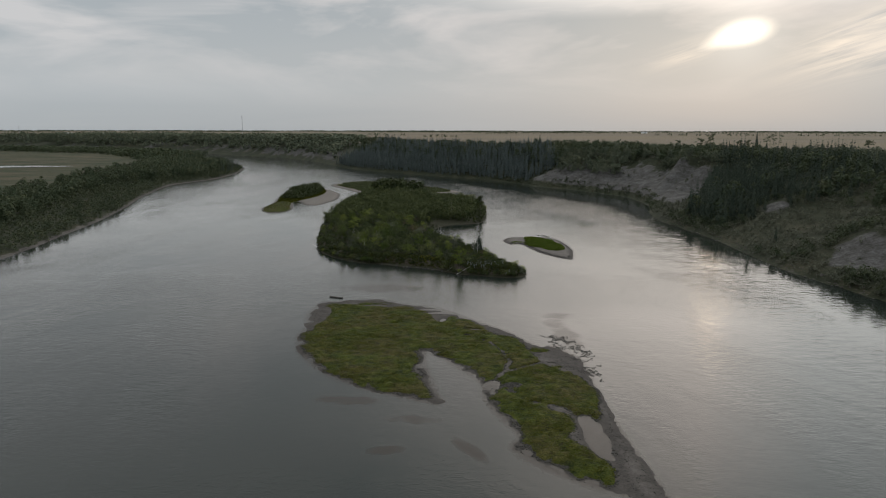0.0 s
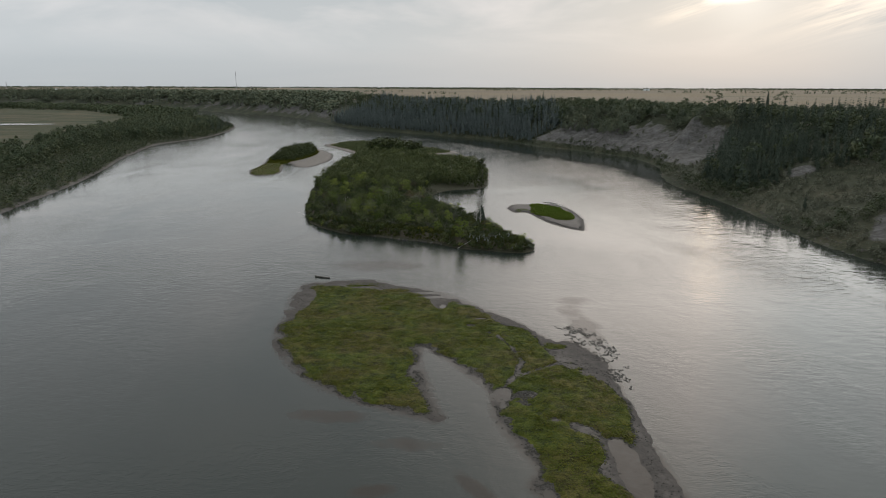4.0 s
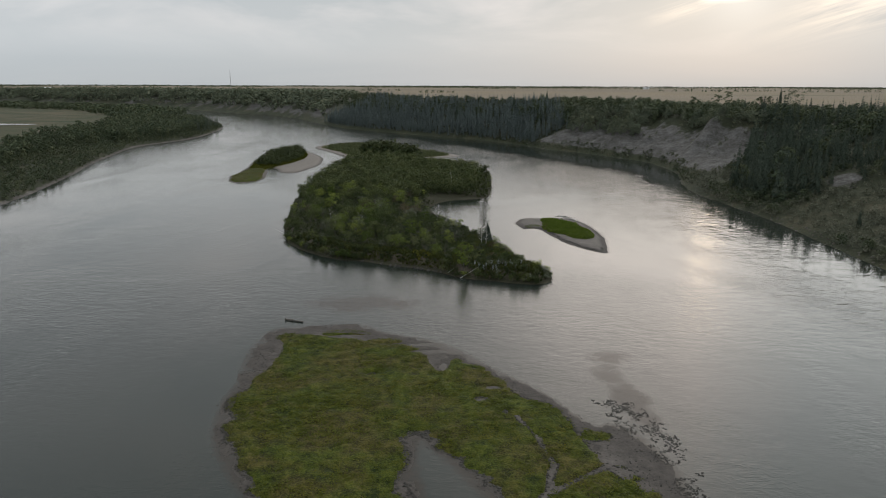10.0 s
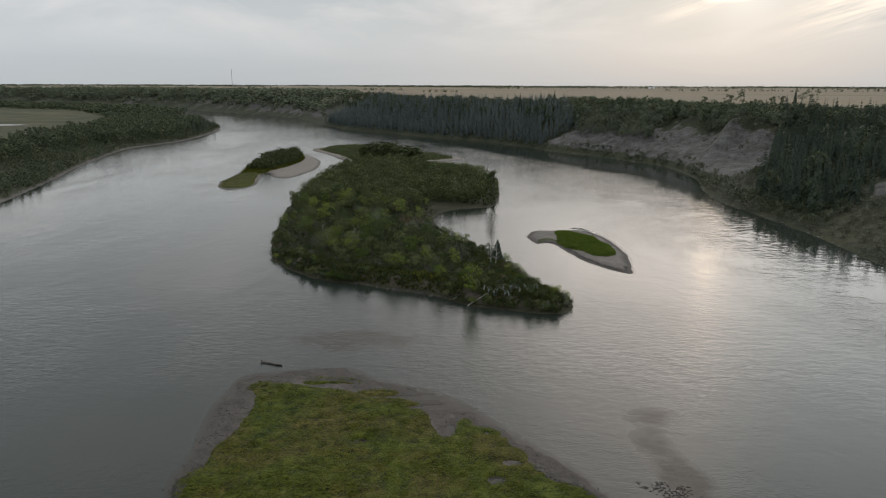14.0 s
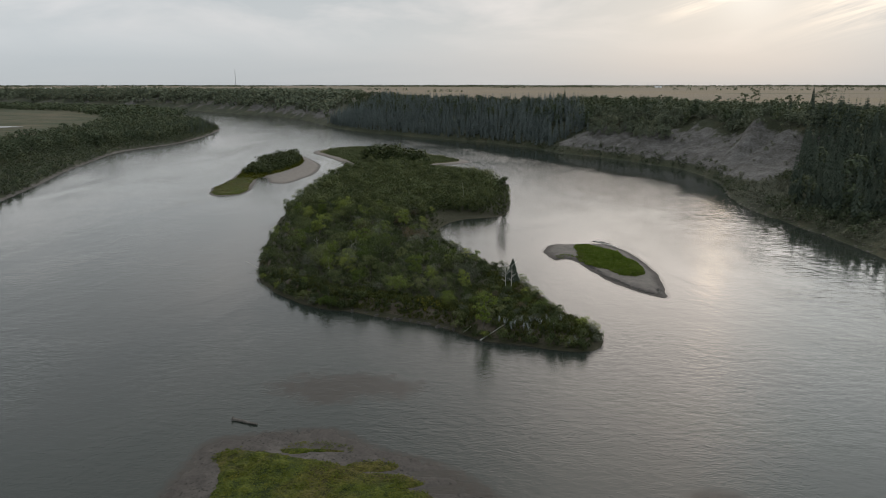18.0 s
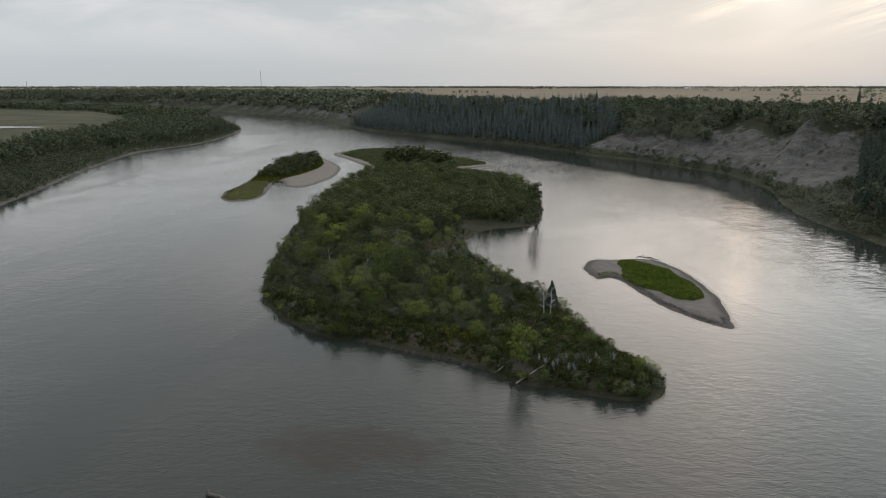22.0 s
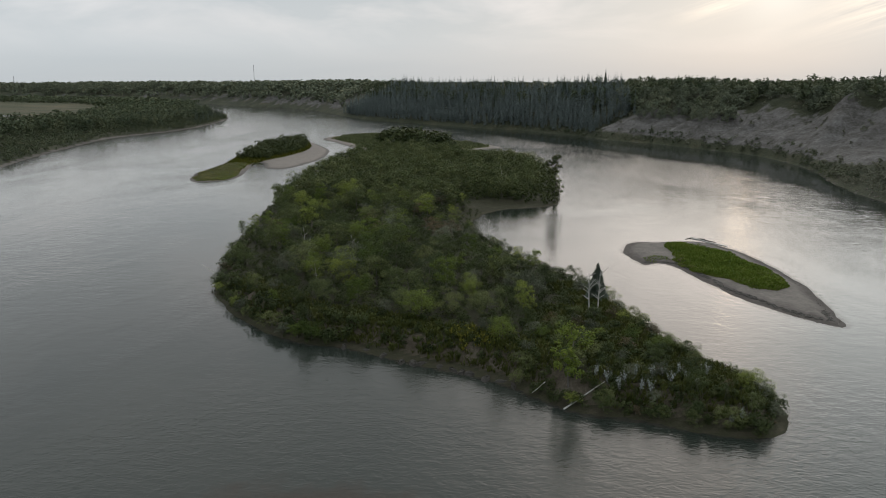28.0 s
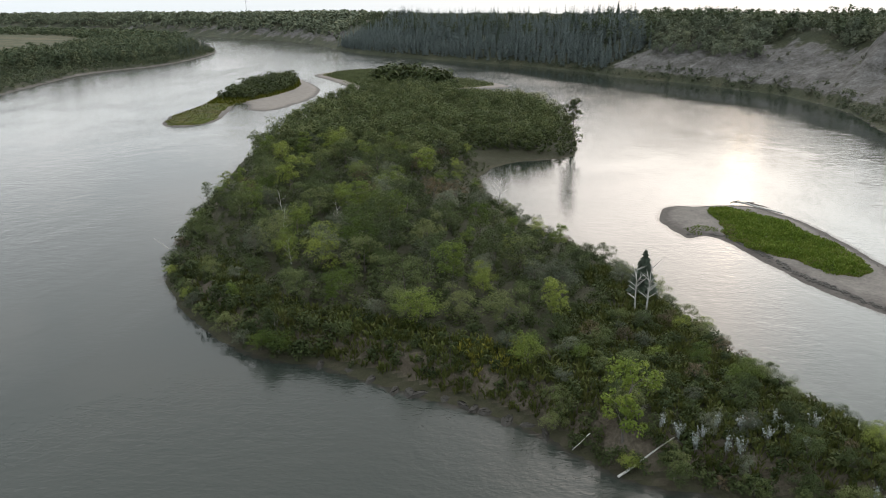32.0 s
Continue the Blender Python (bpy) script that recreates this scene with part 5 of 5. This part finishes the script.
def islet_cover(x, y):
    """How firmly the sward covers the islet; below nought lies bare silt."""
    d = ragged(rings["islet_turf"], x, y, 5, 1.5) + 0.5 + 1.3 * smooth(-6, 4, 0.75 * (-x) - (y - 92) * 0.55) * (x < 3) + 0.6 * (x > 3) * (y < 62)
    worn = smooth(0.36, 0.52, fnoise(x + 61, y - 17, 6.5, 4)) * 2.8 * smooth(64, 74, y)
    bare = worn + smooth(0.40, 0.56, fnoise(x, y, 9, 4)) * 3.0 * smooth(16, 2, np.abs(x - 17) - 4)
    wet = (islet_z(x, y) - 0.04) * 14
    # stray patches of sward on the silt
    for ox, oy, rx, ry in ((-17.5, 138.6, 5.0, 1.6), (-10.0, 133.6, 3.6, 1.4), (24.6, 97.0, 2.2, 1.6), (30.0, 47.0, 1.0, 1.3), (-21.5, 137.4, 2.2, 1.0)):
        d = np.maximum(d, 1.6 - 1.6 * (((x - ox) / rx) ** 2 + ((y - oy) / ry) ** 2) + 0.5 * fnoise(x, y, 2, 2))
    return np.minimum(np.minimum(np.minimum(d, 3.0) - bare, wet), (trail_gap(x, y) - 0.35 + 0.5 * fnoise(x, y, 2.5, 2)) * 1.8)


def sward(name, key, zf, cover, step, mat, label, rise=0.22):
    r = rings[key]
    lo, hi = r.min(0) - 1, r.max(0) + 1
    xs, ys = np.arange(lo[0], hi[0], step), np.arange(lo[1], hi[1], step)
    X, Y = np.meshgrid(xs, ys)
    c = cover(X, Y)
    Z = zf(X, Y) + np.where(c > -0.4, rise * smooth(-0.2, 0.8, c) - 0.06 + 0.30 * (fnoise(X, Y, 1.8, 4, 0.6) + 0.25) * smooth(0, 1.5, c), -0.2)
    ob = new(name, grid_mesh(name, xs, ys, Z, mat, c > 0.0))
    return tagged(ob, label, "sward", kind="stuff")


sward("sedge_sward", "islet_turf", islet_z, islet_cover, 0.45, M["turf"], "olive green sedge sward covering the muddy islet")
qx, qy = jitter(rng, -36, 36, 30, 140, 0.44)
qc = islet_cover(qx, qy)
ok = (qc > 0.05) & (rng.rand(len(qx)) < 0.5 + 0.5 * np.clip(fnoise(qx, qy, 5, 3), 0, 1))
qx, qy, qc = qx[ok], qy[ok], qc[ok]
scatter(rng, "sedge_tufts", [sprawl(rng) for _ in range(6)], qx, qy, islet_z(qx, qy) + 0.22 * smooth(0, 1, qc) - 0.04, rng.uniform(0.28, 0.85, len(qx)) * (1 + 0.55 * fnoise(qx, qy, 5, 2)), M["grass"], "olive green sedge tufts on the islet", "grass")

small_f = low_z("small", 0.55, 4, 0.5)
sx, sy = jitter(rng, 26, 56, 208, 268, 0.36)
sc = ragged(rings["small_turf"], sx, sy, 4, 2.2)
patch = np.exp(-(((sx - 31.6) / 3.4) ** 2 + ((sy - 247.4) / 2.6) ** 2)) > 0.5
ok = (sc > 0) | patch & (fnoise(sx, sy, 1.2, 2) > 0)
sx, sy, sc = sx[ok], sy[ok], sc[ok]
scatter(rng, "bright_grass", tufts, sx, sy, small_f(sx, sy) - 0.02, np.where(sc > 0, rng.uniform(0.35, 0.8, len(sx)) * (0.6 + 0.4 * smooth(0, 3, sc)) * (1 + 0.3 * fnoise(sx, sy, 5, 2)), 0.25), M["bright_grass"], "bright green tall grass on the small islet", "grass")
sward("islet_sward", "small_turf", small_f, lambda x, y: ragged(rings["small_turf"], x, y, 4, 2.2), 0.5, M["turf"], "bright grass sward on the small islet", 0.12)
far_f = low_z("far", 0.6)
sward("islet_sward", "far_turf", far_f, lambda x, y: ragged(rings["far_turf"], x, y, 5, 1.2), 1.2, M["turf"], "grass sward on the long sandy islet", 0.2)
qx, qy = jitter(rng, -134, -82, 354, 560, 1.1)
qc = ragged(rings["far_turf"], qx, qy, 5, 1.2)
ok = qc > 0
qx, qy = qx[ok], qy[ok]
scatter(rng, "islet_grass", tufts, qx, qy, far_f(qx, qy), np.where(qy < 410, 0.45, 1.0) * rng.uniform(0.7, 1.3, len(qx)), M["grass"], "green grass on the long sandy islet", "grass")
qx, qy = jitter(rng, -127, -103, 425, 535, 2.6)
qc = inside_distance(rings["far_turf"], qx, qy)
ok = (qc > 2.5) & (rng.rand(len(qx)) < 0.75) & (qx < -103 - 0.09 * (qy - 425) + 6)
qx, qy = qx[ok], qy[ok]
scatter(rng, "islet_brush", bush_mid, qx, qy, far_f(qx, qy), rng.uniform(1.8, 5.2, len(qx)), M["brush"], "dark willow brush on the long sandy islet", "brush")
bar_f = low_z("bar", 0.5)
sward("bar_sward", "bar", bar_f, lambda x, y: ragged(rings["bar"], x, y, 9, 3.0) - 6, 1.5, M["turf"], "grass sward on the sand bar", 0.2)
qx, qy = jitter(rng, -100, 5, 440, 596, 1.5)
qc = ragged(rings["bar"], qx, qy, 9, 3.0)
ok = (qc > 6)
qx, qy = qx[ok], qy[ok]
scatter(rng, "bar_grass", tufts, qx, qy, bar_f(qx, qy), rng.uniform(0.8, 1.5, len(qx)), M["pale_grass"], "soft green grass on the sand bar", "grass")
qx, qy = jitter(rng, -66, -16, 445, 506, 2.8)
ok = np.minimum(np.hypot((qx + 51) / 10, (qy - 490) / 11), np.hypot((qx + 29) / 6, (qy - 460) / 8)) + 0.25 * fnoise(qx, qy, 8, 2) < 1
scatter(rng, "bar_brush", bush_mid, qx[ok], qy[ok], np.full(ok.sum(), 0.5), rng.uniform(6.0, 11.0, ok.sum()), M["brush"], "dark tree clump at the island's far end", "woodland")

# fringe of weeds along the eroded bank
qx, qy = jitter(rng, -54, 30, 174, 224, 0.5)
qc = on_big(qx, qy)
ok = (qc > 1.4) & ((qc < 9) | (qx > 2) & (qy < 208)) & (rng.rand(len(qx)) < 0.9 * smooth(-0.35, 0.15, fnoise(qx, qy, 4, 3) + 0.12 * (qc - 2.5)))
qx, qy, qc = qx[ok], qy[ok], qc[ok]
scatter(rng, "bank_weeds", tufts, qx, qy, big_z(qx, qy) - 0.05, rng.uniform(0.4, 1.15, len(qx)), M["weed"], "green weeds and grass along the earth bank", "grass")
qx, qy = jitter(rng, -8, -1, 192.5, 198, 0.5)
ok = (rng.rand(len(qx)) < 0.5) & (on_big(qx, qy) > 2.5)
scatter(rng, "goldenrod", tufts, qx[ok], qy[ok], big_z(qx[ok], qy[ok]) + 0.25, rng.uniform(0.4, 0.8, ok.sum()), M["flower"], "yellow goldenrod on top of the earth bank", "flowers")


# ---- mud clods, debris and stones ----
def clod(r, size):
    v, q = stem((0, 0, -0.3), (0, 0, 0.45), 0.8, 0.45, 7)
    v2, q2 = stem((0, 0, 0.45), (0, 0, 0.55), 0.45, 0.02, 7)
    v, q = join((v, q), (v2, q2))
    return v * size * r.uniform(0.75, 1.25, v.shape), q


clods = [clod(rng, 1.0) for _ in range(6)]
clod_model = []
r4 = np.random.RandomState(44)
for px, py in ((-26.6, 199.0), (-23.2, 197.3), (-19.8, 196.2), (-17.2, 194.6), (-14.6, 192.5), (-13.0, 192.2), (-11.2, 192.2), (-9.4, 191.4), (-7.7, 190.2), (-5.6, 189.2), (-3.4, 188.0), (-1.6, 187.2), (-0.2, 186.2), (-6.6, 189.6), (-12.2, 191.8)):
    k = r4.randint(6)
    c = new("mud_clod", mesh_np("mud_clod", *clods[k], M["slump"]))
    c.matrix_basis = pose(px, py - 0.2, 0.05, 0, 0, r4.uniform(0, 360)) @ Matrix.Diagonal((r4.uniform(0.9, 1.7), r4.uniform(0.5, 0.9), r4.uniform(0.35, 0.6), 1))
    tagged(c, "dark lump of slumped bank mud at the waterline", "mud clod", "mud clods")
qx, qy = jitter(rng, 20, 38, 78, 109, 0.24)
qd = np.abs(qx - np.interp(qy, [82, 88, 93, 98, 103, 107], [32.4, 33.4, 33.6, 32.8, 31.4, 29.8]))
spread = np.where(qy > 90, 1.9, 1.2)
ok = (qd < 3.6) & (fnoise(qx, qy, 2.4, 4, 0.65) - 0.10 * (qd - spread) > 0.0) & (rng.rand(len(qx)) < 0.7)
scatter(rng, "river_debris", clods, qx[ok], qy[ok], np.full(ok.sum(), -0.02), rng.uniform(0.10, 0.32, ok.sum()), M["slump"], "dark stranded debris on the silt spit", "debris", np.full(ok.sum(), 0.5))
qx, qy = jitter(rng, -38, 36, 28, 147, 0.55)
qd = inside_distance(rings["islet"], qx, qy)
ok = (qd > -1.2) & (islet_cover(qx, qy) < -0.2) & (islet_z(qx, qy) > -0.06) & (rng.rand(len(qx)) < 0.6 * smooth(-0.4, 0.3, fnoise(qx, qy, 3, 3)))
scatter(rng, "shore_lumps", clods, qx[ok], qy[ok], np.maximum(islet_z(qx[ok], qy[ok]), -0.02) - 0.01, rng.uniform(0.07, 0.26, ok.sum()), M["slump"], "small lumps of mud and debris on the islet shore", "debris", np.full(ok.sum(), 0.5))
qx, qy = jitter(rng, -38, 34, 30, 112, 0.32)
qc = islet_cover(qx, qy)
ok = (qc > -0.3) & (qc < 0.12) & (islet_z(qx, qy) > -0.25) & (rng.rand(len(qx)) < 0.8)
scatter(rng, "peat_edge", clods, qx[ok], qy[ok], np.maximum(islet_z(qx[ok], qy[ok]), -0.05), rng.uniform(0.2, 0.42, ok.sum()), M["slump"], "dark undercut peat edge of the sedge sward", "bank ledge", np.full(ok.sum(), 0.45))
qx, qy = jitter(rng, 26, 56, 206, 268, 0.6)
qd = inside_distance(rings["small"], qx, qy)
ok = (qd > 0.1) & (qd < 1.6) & (qx > 44 - 0.05 * (qy - 230)) & (rng.rand(len(qx)) < 0.6)
scatter(rng, "shore_stones", clods, qx[ok], qy[ok], small_f(qx[ok], qy[ok]), rng.uniform(0.08, 0.28, ok.sum()), M["drift"], "grey stones along the small islet's shore", "stones", np.full(ok.sum(), 0.6))


qx, qy = jitter(rng, 26, 56, 206, 268, 0.45)
qd = inside_distance(rings["small"], qx, qy) + 0.4 * fnoise(qx, qy, 3, 2)
ok = (np.abs(qd - 1.7) < 0.35) & (qx < 52.5 - 0.27 * (qy - 208)) & (qy < 246)
scatter(rng, "silt_ledge", clods, qx[ok], qy[ok], small_f(qx[ok], qy[ok]) - 0.05, rng.uniform(0.45, 0.85, ok.sum()), M["slump"], "dark eroded silt ledge along the small islet", "bank ledge", np.full(ok.sum(), 0.32))
qx, qy = jitter(rng, 118, 160, 60, 420, 1.4)
zz, _, _, _, qd, _ = valley(qx, qy)
ok = (qd > -0.6) & (qd < 3.2) & (rng.rand(len(qx)) < 0.35)
scatter(rng, "shore_stones", clods, qx[ok], qy[ok], np.maximum(zz[ok], -0.1), rng.uniform(0.2, 0.7, ok.sum()), M["drift"], "dark stones and driftwood litter along the valley shore", "stones", np.full(ok.sum(), 0.6))
qx, qy = jitter(rng, -262, -150, 60, 760, 1.8)
zz, _, _, _, _, qd = valley(qx, qy)
ok = (qd > -0.5) & (qd < 2.6) & (rng.rand(len(qx)) < 0.4)
scatter(rng, "shore_stones", clods, qx[ok], qy[ok], np.maximum(zz[ok], -0.1), rng.uniform(0.2, 0.7, ok.sum()), M["sand"], "pale stones along the low bank's waterline", "stones", np.full(ok.sum(), 0.6))


# ---- distance: field trees, mast, farms ----
r5 = np.random.RandomState(55)
for k, (px, py, hh, ww) in enumerate(((299, 872, 9, 8), (328, 872, 12, 12), (341, 872, 16, 14), (384, 880, 9, 9), (396, 882, 10, 10), (440, 905, 15, 26), (252, 905, 6, 10), (520, 820, 9, 12), (548, 815, 10, 10))):
    z0 = float(height(px, py)[0])
    tr = thing("field_tree", "broad dark broadleaf tree standing alone in a stubble field", "tree", "field trees", pose(px, py, z0 - 0.2))
    grown(tr, branching(r5, hh * 0.6, 0.3, 0, 4), crown(r5, hh, ww, 1800, 0.38, 14, 0.12), M["wood"])
for px, py, hh in ((372, 800, 22), (196, 470, 15), (205, 462, 17), (214, 480, 15), (230, 452, 16), (5, 705, 22), (60, 676, 21), (88, 650, 20), (140, 233, 7.5)):
    z0 = float(height(px, py)[0])
    tr = thing("spruce_tree", "tall dark spruce standing above the other trees", "spruce", "tall spruces", pose(px, py, z0 - 0.2))
    grown(tr, stem((0, 0, 0), (0, 0, hh * 0.95), 0.2, 0.02), spruce(r5, hh, hh * 0.26, 20, 9), M["spruce"])


def lattice_mast(px, py, tall, label):
    mast = thing("radio_mast", label, "mast", "masts on the plain", pose(px, py, float(height(px, py)[0])))
    for i in range(3):
        a = i * 2.094
        part("leg", mesh_np("leg", *stem((math.cos(a), math.sin(a), 0), (math.cos(a) * 0.6, math.sin(a) * 0.6, tall), 0.28, 0.22, 5), M["steel"]), mast)
    bays = int(tall / 2.3)
    part("lattice", mesh_np("lattice", *join(*[stem((math.cos(j * 2.094), math.sin(j * 2.094), j * 2.2), (math.cos((j + 1) * 2.094) * 0.9, math.sin((j + 1) * 2.094) * 0.9, j * 2.2 + 2.2), 0.12, 0.12, 4) for j in range(bays)]), M["steel"]), mast)


lattice_mast(-800, 2480, 68, "thin grey lattice radio mast on the far plain")
lattice_mast(-1350, 2030, 30, "short grey lattice mast beyond the meadow")


def farm(px, py, l, w, h, turn, roof):
    z0 = float(height(px, py)[0])
    barn = thing("farm_building", "white farm building with a low pitched roof", "building", "farm buildings", pose(px, py, z0 - 0.3, 0, 0, turn))
    v = [(-l, -w, 0), (l, -w, 0), (l, w, 0), (-l, w, 0), (-l, -w, h), (l, -w, h), (l, w, h), (-l, w, h)]
    part("wall", mesh_np("wall", v, [(0, 1, 5, 4), (1, 2, 6, 5), (2, 3, 7, 6), (3, 0, 4, 7)], M["white"]), barn)
    e, t = 0.5, h + w * 0.5
    rv = [(-l - e, -w - e, h - 0.2), (l + e, -w - e, h - 0.2), (l + e, 0, t), (-l - e, 0, t), (-l - e, w + e, h - 0.2), (l + e, w + e, h - 0.2)]
    rv += [(x, y, z - 0.25) for x, y, z in rv]
    part("roof", mesh_np("roof", rv, [(0, 1, 2, 3), (3, 2, 5, 4), (7, 6, 9, 8), (8, 9, 10, 11), (0, 6, 7, 1), (4, 5, 11, 10), (1, 7, 8, 2), (2, 8, 11, 5), (0, 3, 9, 6), (3, 4, 10, 9)], roof), barn)
    part("door", mesh_np("door", [(-1.5, -w - 0.05, 0), (1.5, -w - 0.05, 0), (1.5, -w - 0.05, h * 0.7), (-1.5, -w - 0.05, h * 0.7)], [(0, 1, 2, 3)], M["roof"]), barn)


for a in ((-560, 1640, 9, 5, 5, 20, M["roof"]), (-520, 1650, 6, 4, 4, -10, M["white"]), (-600, 1655, 7, 5, 5, 0, M["white"]), (-1180, 1980, 22, 8, 6, 10, M["white"]), (-1120, 2000, 12, 6, 6, 0, M["roof"]), (900, 3300, 14, 6, 5, 0, M["roof"])):
    farm(*a)

# a still pond in the meadow behind the bank
pond_ring = smooth_ring([(-640, 742), (-560, 752), (-500, 772), (-478, 790), (-520, 800), (-600, 790), (-700, 775), (-760, 755), (-700, 740)], True, 4)
pond_z = float(np.max(height(pond_ring[:, 0], pond_ring[:, 1]))) + 0.05
pc = np.vstack([[(-600, 770)], pond_ring])
n = len(pond_ring)
pond = new("pond", mesh_np("pond", np.column_stack([pc, np.full(n + 1, pond_z)]), [(0, i + 1, (i + 1) % n + 1) for i in range(n)], M["water"]))
tagged(pond, "narrow pale pond in the flat meadow", "pond", kind="structure")
